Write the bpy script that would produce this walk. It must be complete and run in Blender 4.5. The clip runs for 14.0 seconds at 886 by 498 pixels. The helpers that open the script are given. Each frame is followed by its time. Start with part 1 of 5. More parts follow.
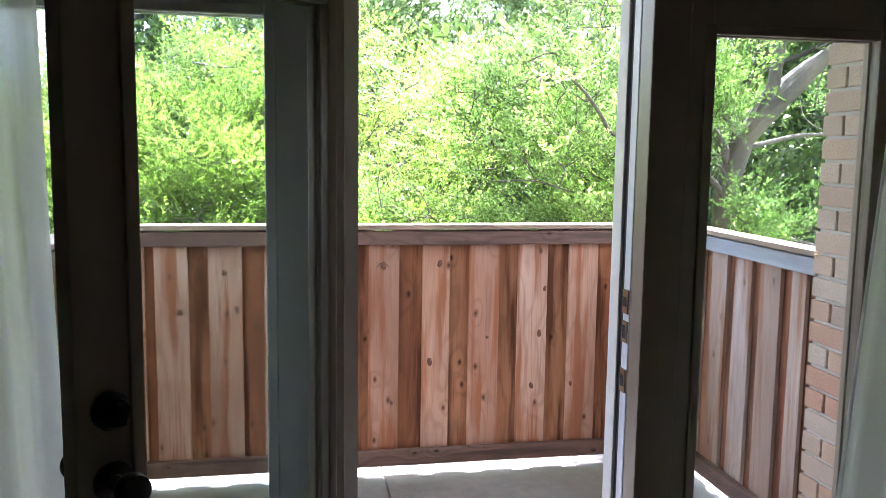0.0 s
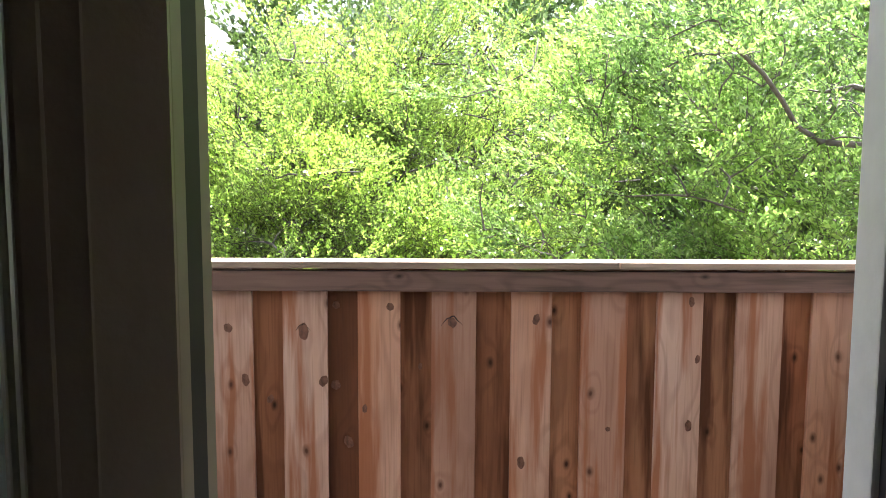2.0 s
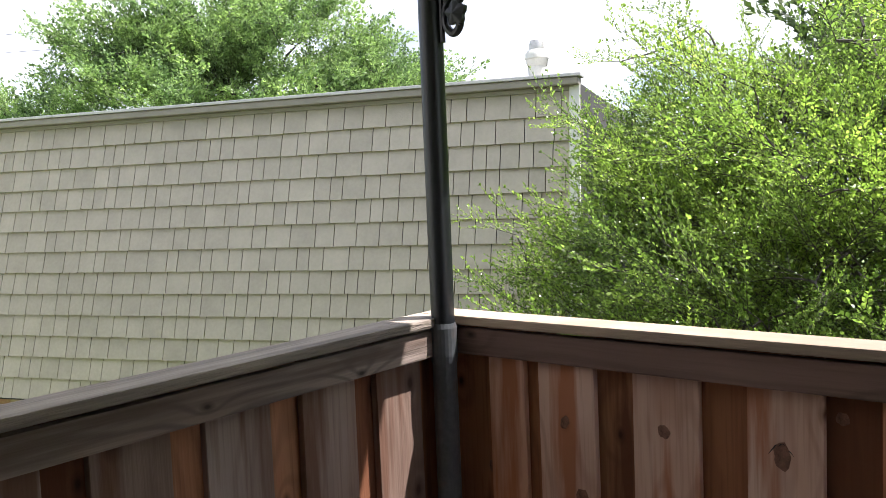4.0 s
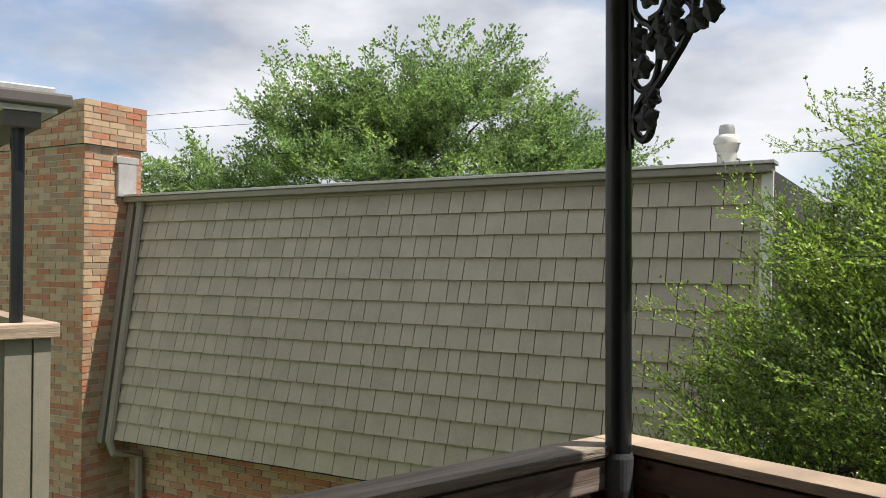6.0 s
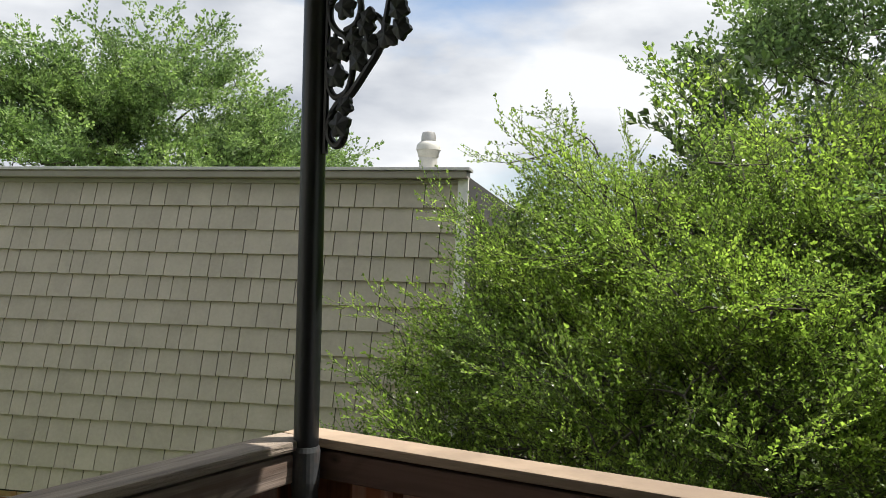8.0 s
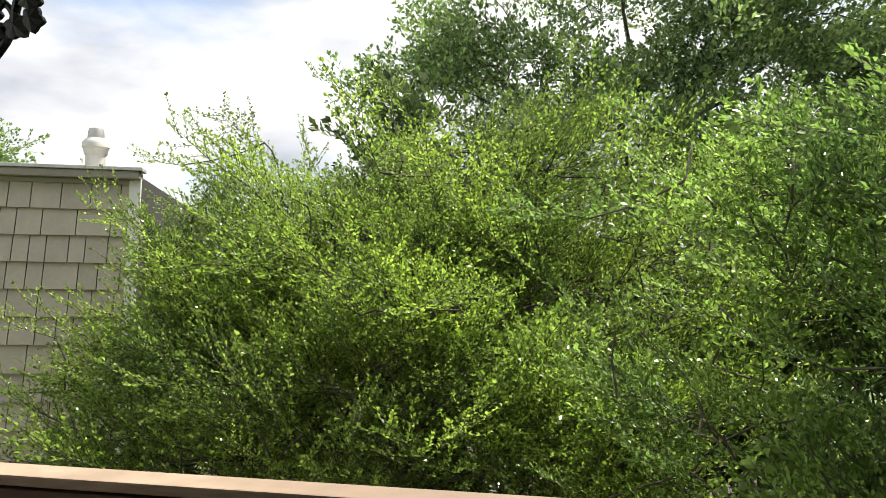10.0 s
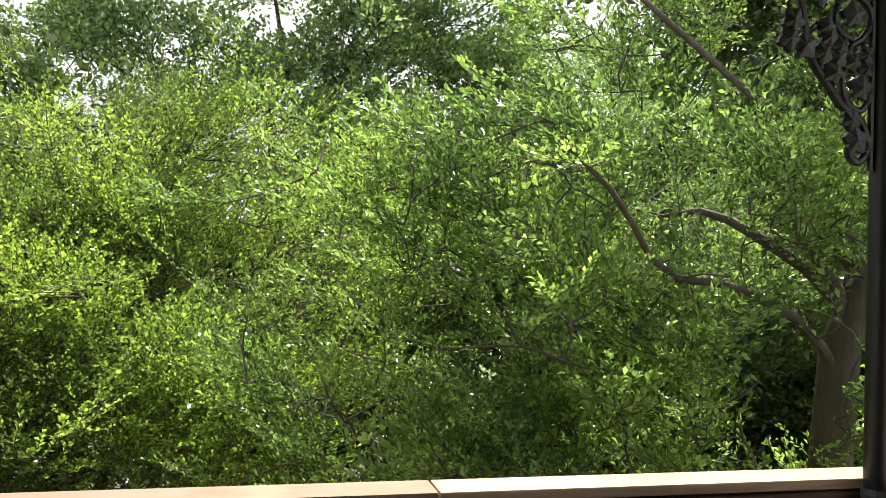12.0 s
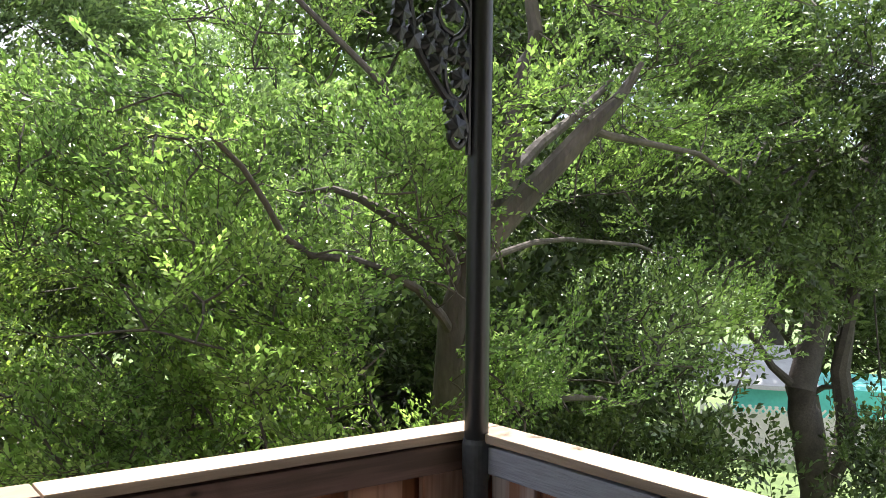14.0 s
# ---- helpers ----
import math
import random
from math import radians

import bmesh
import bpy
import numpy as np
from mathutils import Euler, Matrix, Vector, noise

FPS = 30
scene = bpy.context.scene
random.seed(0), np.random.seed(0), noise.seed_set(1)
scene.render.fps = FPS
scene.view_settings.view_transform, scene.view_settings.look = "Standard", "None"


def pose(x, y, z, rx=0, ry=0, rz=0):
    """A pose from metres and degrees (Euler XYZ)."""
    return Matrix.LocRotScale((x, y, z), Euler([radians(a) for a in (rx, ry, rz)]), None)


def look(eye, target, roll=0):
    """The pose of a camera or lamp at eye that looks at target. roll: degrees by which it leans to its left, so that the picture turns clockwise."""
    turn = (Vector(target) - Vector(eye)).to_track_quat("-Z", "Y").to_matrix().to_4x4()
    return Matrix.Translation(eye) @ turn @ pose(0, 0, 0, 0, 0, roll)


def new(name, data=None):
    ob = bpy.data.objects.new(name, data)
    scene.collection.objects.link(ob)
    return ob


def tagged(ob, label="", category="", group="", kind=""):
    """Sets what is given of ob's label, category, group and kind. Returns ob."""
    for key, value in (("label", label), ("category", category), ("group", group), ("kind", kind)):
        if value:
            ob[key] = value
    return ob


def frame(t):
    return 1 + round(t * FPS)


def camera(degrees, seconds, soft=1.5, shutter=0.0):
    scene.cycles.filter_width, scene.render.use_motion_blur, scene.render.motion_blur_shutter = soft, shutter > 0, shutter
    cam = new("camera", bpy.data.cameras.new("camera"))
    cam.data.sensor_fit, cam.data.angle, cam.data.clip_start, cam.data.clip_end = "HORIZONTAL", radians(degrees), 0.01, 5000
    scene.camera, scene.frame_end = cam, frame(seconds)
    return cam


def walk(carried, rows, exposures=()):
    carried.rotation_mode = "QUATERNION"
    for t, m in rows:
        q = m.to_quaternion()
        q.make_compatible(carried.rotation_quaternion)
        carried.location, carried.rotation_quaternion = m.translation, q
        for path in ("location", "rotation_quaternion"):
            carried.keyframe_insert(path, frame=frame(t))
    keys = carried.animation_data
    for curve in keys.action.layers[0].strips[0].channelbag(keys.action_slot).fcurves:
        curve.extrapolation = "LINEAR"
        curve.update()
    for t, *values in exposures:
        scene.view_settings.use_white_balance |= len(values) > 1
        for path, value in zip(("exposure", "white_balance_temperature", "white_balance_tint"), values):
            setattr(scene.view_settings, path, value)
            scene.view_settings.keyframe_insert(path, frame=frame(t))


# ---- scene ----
cam = camera(55.8, 14.0, 0.65)
METRES, EYE, TILT, LEAN, TURN = 2.55, 1.40, 0.0, 0.0, -10.7
ROWS = [
    (0.0, 0.0, 0.0, 0.0, 0.1, -6.91, -0.82),
    (0.5, 0.0175, 0.1025, -0.0001, 0.84, -6.19, -0.32),
    (1.0, 0.0554, 0.2086, -0.0064, 4.37, -6.45, -0.54),
    (1.5, 0.071, 0.3282, -0.0156, 8.32, -6.63, -0.63),
    (2.0, 0.0642, 0.4431, -0.0128, 10.78, -6.12, -0.2),
    (2.5, 0.0745, 0.5504, -0.0176, 18.93, -6.4, 0.56),
    (3.0, 0.0713, 0.6451, -0.02, 26.31, -7.08, 0.96),
    (3.5, 0.0412, 0.7339, -0.0212, 33.99, -6.7, 1.51),
    (4.0, 0.0151, 0.7943, -0.0155, 49.59, -4.22, 2.35),
    (6.5, -0.0202, 0.8177, 0.017, 61.37, 1.38, -0.45),
    (7.0, -0.0093, 0.8173, 0.0168, 54.26, 0.93, -0.7),
    (7.5, -0.0065, 0.819, 0.0174, 47.88, 0.8, -1.15),
    (8.0, 0.0027, 0.8194, 0.0179, 41.93, 0.94, -1.27),
    (10.5, 0.0402, 0.8251, 0.0228, 15.4, 1.56, -0.94),
    (11.0, 0.0468, 0.8225, 0.0231, 9.39, 1.46, -1.09),
    (11.5, 0.0528, 0.8228, 0.023, 3.54, 1.22, -1.33),
    (12.0, 0.0569, 0.8217, 0.0231, -2.7, 1.17, -1.72),
    (12.5, 0.0637, 0.8191, 0.0249, -9.55, 1.44, -1.64),
    (13.0, 0.0713, 0.8159, 0.024, -15.97, 1.27, -0.62),
    (13.5, 0.075, 0.8155, 0.0236, -21.66, 0.65, -0.18),
    (14.0, 0.077, 0.8166, 0.0243, -26.28, 0.1, -0.65),
]
EXPOSURES = [
    (0.0, 3.7, 5550, 21), (1.0, 3.25, 5800, 19), (1.8, 3.0, 6000, 17), (2.5, 2.8, 5750, 20), (3.0, 2.5, 5650, 22), (3.5, 1.95, 5800, 18), (4.2, 1.25, 6100, 15),
    (6.3, 0.38, 6400, 12), (8.0, 0.48, 6450, 10), (10.5, 0.9, 6700, 11), (12.0, 1.2, 6700, 13), (14.0, 1.53, 6200, 16)]
walk(cam, [(t, pose(0, 0, EYE, TILT, LEAN, TURN) @ pose(METRES * x, METRES * y, METRES * z, 90 + pitch, roll, yaw)) for t, x, y, z, yaw, pitch, roll in ROWS], EXPOSURES)

# ---- light ----
SUN_TO = Vector((0.34, 0.32, 0.885)).normalized()
sun_data = bpy.data.lights.new("sun", "SUN")
sun_data.energy, sun_data.angle, sun_data.color = 5.0, radians(0.6), (1.0, 0.95, 0.86)
sun = new("sun", sun_data)
sun.matrix_world = look((0, 0, 30), Vector((0, 0, 30)) - SUN_TO)

world = bpy.data.worlds.new("world")
scene.world = world
world.use_nodes = True


def sky_nodes():
    nt = world.node_tree
    nt.nodes.clear()
    n = nt.nodes.new
    out, bg, sky = n("ShaderNodeOutputWorld"), n("ShaderNodeBackground"), n("ShaderNodeTexSky")
    sky.sky_type, sky.sun_disc = "NISHITA", False
    sky.sun_elevation = math.asin(SUN_TO.z)
    sky.sun_rotation = math.atan2(SUN_TO.x, SUN_TO.y)
    tc, mp, no, rm, mix = n("ShaderNodeTexCoord"), n("ShaderNodeMapping"), n("ShaderNodeTexNoise"), n("ShaderNodeValToRGB"), n("ShaderNodeMixRGB")
    mp.inputs["Scale"].default_value = (1.3, 1.3, 3.4)
    mp.inputs["Location"].default_value = (3.1, 1.7, 0.4)
    no.inputs["Scale"].default_value, no.inputs["Detail"].default_value, no.inputs["Roughness"].default_value = 1.5, 9, 0.55
    rm.color_ramp.elements[0].position, rm.color_ramp.elements[1].position = 0.37, 0.52
    no2, rm2 = n("ShaderNodeTexNoise"), n("ShaderNodeValToRGB")
    no2.inputs["Scale"].default_value, no2.inputs["Detail"].default_value = 2.6, 7
    rm2.color_ramp.elements[0].position, rm2.color_ramp.elements[1].position = 0.36, 0.62
    rm2.color_ramp.elements[0].color, rm2.color_ramp.elements[1].color = (3.0, 3.25, 3.7, 1), (6.2, 6.3, 6.4, 1)
    lk = nt.links.new
    lk(tc.outputs["Generated"], mp.inputs["Vector"])
    lk(mp.outputs["Vector"], no.inputs["Vector"])
    lk(mp.outputs["Vector"], no2.inputs["Vector"])
    lk(no.outputs["Fac"], rm.inputs["Fac"])
    lk(no2.outputs["Fac"], rm2.inputs["Fac"])
    lk(rm.outputs["Color"], mix.inputs["Fac"])
    lk(sky.outputs["Color"], mix.inputs["Color1"])
    lk(rm2.outputs["Color"], mix.inputs["Color2"])
    lk(mix.outputs["Color"], bg.inputs["Color"])
    bg.inputs["Strength"].default_value = 0.115
    lk(bg.outputs["Background"], out.inputs["Surface"])


sky_nodes()


# ---- materials ----
def mat(name, base, rough=0.6, metal=0.0, vary=0.15, scale=8.0, stretch=(1, 1, 1), bump=0.0, bump_scale=60.0, piece=0.0, island=0.0,
        dark=None, spec=0.5, coord="Object", trans=0.0, dark_at=(0.55, 0.75)):
    """A surface with broad tone variation, fine relief and, for pieces, a tone of their own."""
    m = bpy.data.materials.new(name)
    m.use_nodes = True
    nt = m.node_tree
    b = nt.nodes["Principled BSDF"]
    n, lk = nt.nodes.new, nt.links.new
    tc, mp = n("ShaderNodeTexCoord"), n("ShaderNodeMapping")
    mp.inputs["Scale"].default_value = stretch
    lk(tc.outputs[coord], mp.inputs["Vector"])
    vec = mp.outputs["Vector"]
    info = None
    if piece:
        info = n("ShaderNodeObjectInfo")
        add, mul = n("ShaderNodeVectorMath"), n("ShaderNodeMath")
        mul.operation = "MULTIPLY"
        mul.inputs[1].default_value = 37.0
        lk(info.outputs["Random"], mul.inputs[0])
        lk(vec, add.inputs[0])
        lk(mul.outputs[0], add.inputs[1])
        vec = add.outputs[0]
    n1, n2 = n("ShaderNodeTexNoise"), n("ShaderNodeTexNoise")
    n1.inputs["Scale"].default_value, n1.inputs["Detail"].default_value = scale, 5
    n2.inputs["Scale"].default_value, n2.inputs["Detail"].default_value = scale * 7, 4
    lk(vec, n1.inputs["Vector"])
    lk(vec, n2.inputs["Vector"])
    mx = n("ShaderNodeMath")
    mx.operation = "MULTIPLY_ADD"
    mx.inputs[1].default_value = 0.4
    lk(n2.outputs["Fac"], mx.inputs[0])
    s2 = n("ShaderNodeMath")
    s2.operation = "MULTIPLY"
    s2.inputs[1].default_value = 0.6
    lk(n1.outputs["Fac"], s2.inputs[0])
    lk(s2.outputs[0], mx.inputs[2])
    val = mx.outputs[0]
    for amount, src in ((piece, "o"), (island, "g")):
        if not amount:
            continue
        if src == "o":
            r = info.outputs["Random"]
        else:
            r = n("ShaderNodeNewGeometry").outputs["Random Per Island"]
        a = n("ShaderNodeMath")
        a.operation = "MULTIPLY_ADD"
        a.inputs[1].default_value = amount
        lk(r, a.inputs[0])
        sub = n("ShaderNodeMath")
        sub.operation = "SUBTRACT"
        sub.inputs[1].default_value = amount / 2
        lk(val, sub.inputs[0])
        lk(sub.outputs[0], a.inputs[2])
        val = a.outputs[0]
    ramp = n("ShaderNodeValToRGB")
    lo = [max(0.0, c * (1 - 2.2 * vary)) for c in base]
    hi = [min(1.0, c * (1 + 2.2 * vary)) for c in base]
    ramp.color_ramp.elements[0].position, ramp.color_ramp.elements[1].position = 0.25, 0.75
    ramp.color_ramp.elements[0].color, ramp.color_ramp.elements[1].color = (*lo, 1), (*hi, 1)
    lk(val, ramp.inputs["Fac"])
    col = ramp.outputs["Color"]
    if dark:
        n3, r3, mix = n("ShaderNodeTexNoise"), n("ShaderNodeValToRGB"), n("ShaderNodeMixRGB")
        n3.inputs["Scale"].default_value, n3.inputs["Detail"].default_value = scale * 0.6, 6
        off = n("ShaderNodeVectorMath")
        off.inputs[1].default_value = (5.3, 2.1, 7.7)
        lk(vec, off.inputs[0])
        lk(off.outputs[0], n3.inputs["Vector"])
        lk(n3.outputs["Fac"], r3.inputs["Fac"])
        r3.color_ramp.elements[0].position, r3.color_ramp.elements[1].position = dark_at
        lk(r3.outputs["Color"], mix.inputs["Fac"])
        lk(col, mix.inputs["Color1"])
        mix.inputs["Color2"].default_value = (*dark, 1)
        col = mix.outputs["Color"]
    lk(col, b.inputs["Base Color"])
    b.inputs["Roughness"].default_value, b.inputs["Metallic"].default_value = rough, metal
    b.inputs["Specular IOR Level"].default_value = spec
    if trans:
        b.inputs["Transmission Weight"].default_value = 0.0
    if bump:
        nb, bp = n("ShaderNodeTexNoise"), n("ShaderNodeBump")
        nb.inputs["Scale"].default_value, nb.inputs["Detail"].default_value = bump_scale, 5
        lk(vec, nb.inputs["Vector"])
        lk(nb.outputs["Fac"], bp.inputs["Height"])
        bp.inputs["Strength"].default_value, bp.inputs["Distance"].default_value = bump, 0.01
        lk(bp.outputs["Normal"], b.inputs["Normal"])
    return m


def leaf_mat(name, base, tip, through_light=0.35, rough=0.45):
    """Leaf blades: each of its own green, ranged wide to pass for lit and shaded leaves, letting some light through."""
    m = bpy.data.materials.new(name)
    m.use_nodes = True
    nt = m.node_tree
    n, lk = nt.nodes.new, nt.links.new
    b = nt.nodes["Principled BSDF"]
    geo, ramp = n("ShaderNodeNewGeometry"), n("ShaderNodeValToRGB")
    lk(geo.outputs["Random Per Island"], ramp.inputs["Fac"])
    e = ramp.color_ramp.elements
    # dark and bright ends put sun and shade contrast into leaf colour
    e[0].color, e[1].color = (*[c * 0.45 for c in base], 1), (*tip, 1)
    mid = e.new(0.55)
    mid.color = (*base, 1)
    tc, no, r2, mix = n("ShaderNodeTexCoord"), n("ShaderNodeTexNoise"), n("ShaderNodeValToRGB"), n("ShaderNodeMixRGB")
    no.inputs["Scale"].default_value = 1.3
    lk(tc.outputs["Object"], no.inputs["Vector"])
    r2.color_ramp.elements[0].color, r2.color_ramp.elements[1].color = (0.75, 0.78, 0.8, 1), (1.25, 1.2, 1.0, 1)
    r2.color_ramp.elements[0].position, r2.color_ramp.elements[1].position = 0.35, 0.65
    mix.blend_type = "MULTIPLY"
    mix.inputs["Fac"].default_value = 1.0
    lk(no.outputs["Fac"], r2.inputs["Fac"])
    lk(ramp.outputs["Color"], mix.inputs["Color1"])
    lk(r2.outputs["Color"], mix.inputs["Color2"])
    lk(mix.outputs["Color"], b.inputs["Base Color"])
    b.inputs["Roughness"].default_value = rough
    tl, ms = n("ShaderNodeBsdfTranslucent"), n("ShaderNodeMixShader")
    br = n("ShaderNodeMixRGB")
    br.blend_type = "MULTIPLY"
    br.inputs["Fac"].default_value = 1.0
    br.inputs["Color2"].default_value = (1.02, 1.25, 0.72, 1)
    lk(mix.outputs["Color"], br.inputs["Color1"])
    lk(br.outputs["Color"], tl.inputs["Color"])
    ms.inputs["Fac"].default_value = through_light
    lk(b.outputs["BSDF"], ms.inputs[1])
    lk(tl.outputs["BSDF"], ms.inputs[2])
    out = [x for x in nt.nodes if x.type == "OUTPUT_MATERIAL"][0]
    lk(ms.outputs["Shader"], out.inputs["Surface"])
    return m


def glass_mat(name, tint=(0.93, 0.96, 0.95)):
    m = bpy.data.materials.new(name)
    m.use_nodes = True
    nt = m.node_tree
    n, lk = nt.nodes.new, nt.links.new
    nt.nodes.remove(nt.nodes["Principled BSDF"])
    tr, gl, lw, ms = n("ShaderNodeBsdfTransparent"), n("ShaderNodeBsdfGlossy"), n("ShaderNodeLayerWeight"), n("ShaderNodeMixShader")
    tr.inputs["Color"].default_value = (*tint, 1)
    gl.inputs["Roughness"].default_value = 0.01
    lw.inputs["Blend"].default_value = 0.5
    pw, ma = n("ShaderNodeMath"), n("ShaderNodeMath")
    pw.operation, pw.inputs[1].default_value = "POWER", 5.0
    ma.operation, ma.inputs[1].default_value, ma.inputs[2].default_value = "MULTIPLY_ADD", 0.96, 0.045
    lk(lw.outputs["Facing"], pw.inputs[0])
    lk(pw.outputs[0], ma.inputs[0])
    lk(ma.outputs[0], ms.inputs["Fac"])
    lk(tr.outputs["BSDF"], ms.inputs[1])
    lk(gl.outputs["BSDF"], ms.inputs[2])
    out = [x for x in nt.nodes if x.type == "OUTPUT_MATERIAL"][0]
    lk(ms.outputs["Shader"], out.inputs["Surface"])
    return m


M_WALL = mat("room_paint", (0.8, 0.77, 0.72), 0.8, vary=0.04, scale=3, bump=0.15, bump_scale=180)
M_CEIL = mat("ceiling_paint", (0.75, 0.74, 0.71), 0.9, vary=0.03, scale=3, bump=0.25, bump_scale=120)
M_CARPET = mat("carpet", (0.5, 0.44, 0.37), 0.95, vary=0.15, scale=20, bump=0.6, bump_scale=400)
M_DOOR = mat("door_paint", (0.26, 0.205, 0.155), 0.4, vary=0.06, scale=4, bump=0.05, bump_scale=90)
M_PALE = mat("pale_frame_paint", (0.78, 0.8, 0.76), 0.35, vary=0.05, scale=5, bump=0.05)
M_CREAM = mat("jamb_cream", (0.72, 0.69, 0.62), 0.5, vary=0.06, scale=5, bump=0.08)
M_JAMB = mat("jamb_white", (0.74, 0.74, 0.77), 0.45, vary=0.05, scale=6, dark=(0.35, 0.33, 0.3), dark_at=(0.66, 0.8))
M_STRIP = mat("weatherstrip", (0.012, 0.012, 0.014), 0.7, vary=0.1)
M_BRASS = mat("aged_bronze", (0.30, 0.2, 0.11), 0.35, metal=1.0, vary=0.2, scale=30)
M_KNOB = mat("dark_bronze", (0.06, 0.05, 0.042), 0.3, metal=0.9, vary=0.2, scale=30)
M_GLASS = glass_mat("pane_glass")
M_CONC = mat("concrete", (0.31, 0.29, 0.27), 0.85, vary=0.12, scale=3, bump=0.35, bump_scale=120, dark=(0.27, 0.25, 0.235))
M_BLACK = mat("black_steel", (0.012, 0.013, 0.015), 0.38, vary=0.25, scale=9, bump=0.06, bump_scale=50)
M_GREYPIPE = mat("grey_sleeve", (0.075, 0.08, 0.085), 0.55, metal=0.2, vary=0.2, scale=12, dark=(0.17, 0.1, 0.06), dark_at=(0.6, 0.75))
M_MORTAR = mat("mortar", (0.54, 0.5, 0.45), 0.95, vary=0.1, scale=12, bump=0.4, bump_scale=200)
M_BARK = mat("grey_bark", (0.085, 0.07, 0.057), 0.9, vary=0.28, scale=9, stretch=(1, 1, 0.35), bump=0.8, bump_scale=40, dark=(0.06, 0.052, 0.045))
M_DARKBARK = mat("dark_bark", (0.06, 0.05, 0.042), 0.9, vary=0.25, scale=10, bump=0.6, bump_scale=50)
M_SHINGLE = mat("shingle_paint", (0.42, 0.365, 0.28), 0.75, vary=0.07, scale=5, stretch=(1, 1, 1), bump=0.2, bump_scale=90, piece=0.22)
M_SHINGLE_JOINED = mat("shingle_paint_far", (0.42, 0.365, 0.28), 0.75, vary=0.07, scale=5, bump=0.2, bump_scale=90, island=0.22)
M_TRIMGREY = mat("trim_greige", (0.29, 0.255, 0.205), 0.6, vary=0.06, scale=4, bump=0.08)
M_METALGREY = mat("flashing", (0.5, 0.48, 0.45), 0.45, metal=0.5, vary=0.12, scale=6)
M_VENT = mat("vent_white", (0.62, 0.6, 0.54), 0.5, vary=0.08, scale=12, dark=(0.4, 0.34, 0.26))
M_GRASS = mat("lawn", (0.11, 0.17, 0.045), 0.9, vary=0.25, scale=1.2, bump=0.8, bump_scale=30, dark=(0.08, 0.1, 0.04))
M_SOIL = mat("leaf_litter", (0.06, 0.048, 0.034), 0.95, vary=0.3, scale=3, bump=0.8, bump_scale=30)
M_CURTAIN = mat("white_sheer", (0.9, 0.89, 0.88), 0.9, vary=0.03, scale=20)


def let_through(m, share, tint):
    """Thin cloth: part of the light passes."""
    nt = m.node_tree
    tl, ms = nt.nodes.new("ShaderNodeBsdfTranslucent"), nt.nodes.new("ShaderNodeMixShader")
    tl.inputs["Color"].default_value = (*tint, 1)
    ms.inputs["Fac"].default_value = share
    nt.links.new(nt.nodes["Principled BSDF"].outputs["BSDF"], ms.inputs[1])
    nt.links.new(tl.outputs["BSDF"], ms.inputs[2])
    tr, m2 = nt.nodes.new("ShaderNodeBsdfTransparent"), nt.nodes.new("ShaderNodeMixShader")
    m2.inputs["Fac"].default_value = 0.2
    nt.links.new(ms.outputs["Shader"], m2.inputs[1])
    nt.links.new(tr.outputs["BSDF"], m2.inputs[2])
    nt.links.new(m2.outputs["Shader"], nt.nodes["Material Output"].inputs["Surface"])


let_through(M_CURTAIN, 0.7, (0.93, 0.92, 0.91))


def brick_mat(name, stops, island, rough=0.9):
    """Fired brick: each one takes its colour from the range, with blotches and grit."""
    m = bpy.data.materials.new(name)
    m.use_nodes = True
    nt = m.node_tree
    n, lk = nt.nodes.new, nt.links.new
    b = nt.nodes["Principled BSDF"]
    r = n("ShaderNodeNewGeometry").outputs["Random Per Island"] if island else n("ShaderNodeObjectInfo").outputs["Random"]
    tc, no, ad, sb = n("ShaderNodeTexCoord"), n("ShaderNodeTexNoise"), n("ShaderNodeMath"), n("ShaderNodeMath")
    no.inputs["Scale"].default_value, no.inputs["Detail"].default_value = 14, 6
    lk(tc.outputs["Object"], no.inputs["Vector"])
    sb.operation, sb.inputs[1].default_value, sb.inputs[2].default_value = "MULTIPLY_ADD", 0.35, -0.175
    lk(no.outputs["Fac"], sb.inputs[0])
    lk(r, ad.inputs[0])
    lk(sb.outputs[0], ad.inputs[1])
    rm = n("ShaderNodeValToRGB")
    e = rm.color_ramp.elements
    e[0].position, e[0].color = stops[0][0], (*stops[0][1], 1)
    e[1].position, e[1].color = stops[-1][0], (*stops[-1][1], 1)
    for p, col in stops[1:-1]:
        e.new(p).color = (*col, 1)
    lk(ad.outputs[0], rm.inputs["Fac"])
    lk(rm.outputs["Color"], b.inputs["Base Color"])
    b.inputs["Roughness"].default_value = rough
    nb_, bp = n("ShaderNodeTexNoise"), n("ShaderNodeBump")
    nb_.inputs["Scale"].default_value, nb_.inputs["Detail"].default_value = 110, 5
    lk(tc.outputs["Object"], nb_.inputs["Vector"])
    lk(nb_.outputs["Fac"], bp.inputs["Height"])
    bp.inputs["Strength"].default_value, bp.inputs["Distance"].default_value = 0.5, 0.01
    lk(bp.outputs["Normal"], b.inputs["Normal"])
    return m


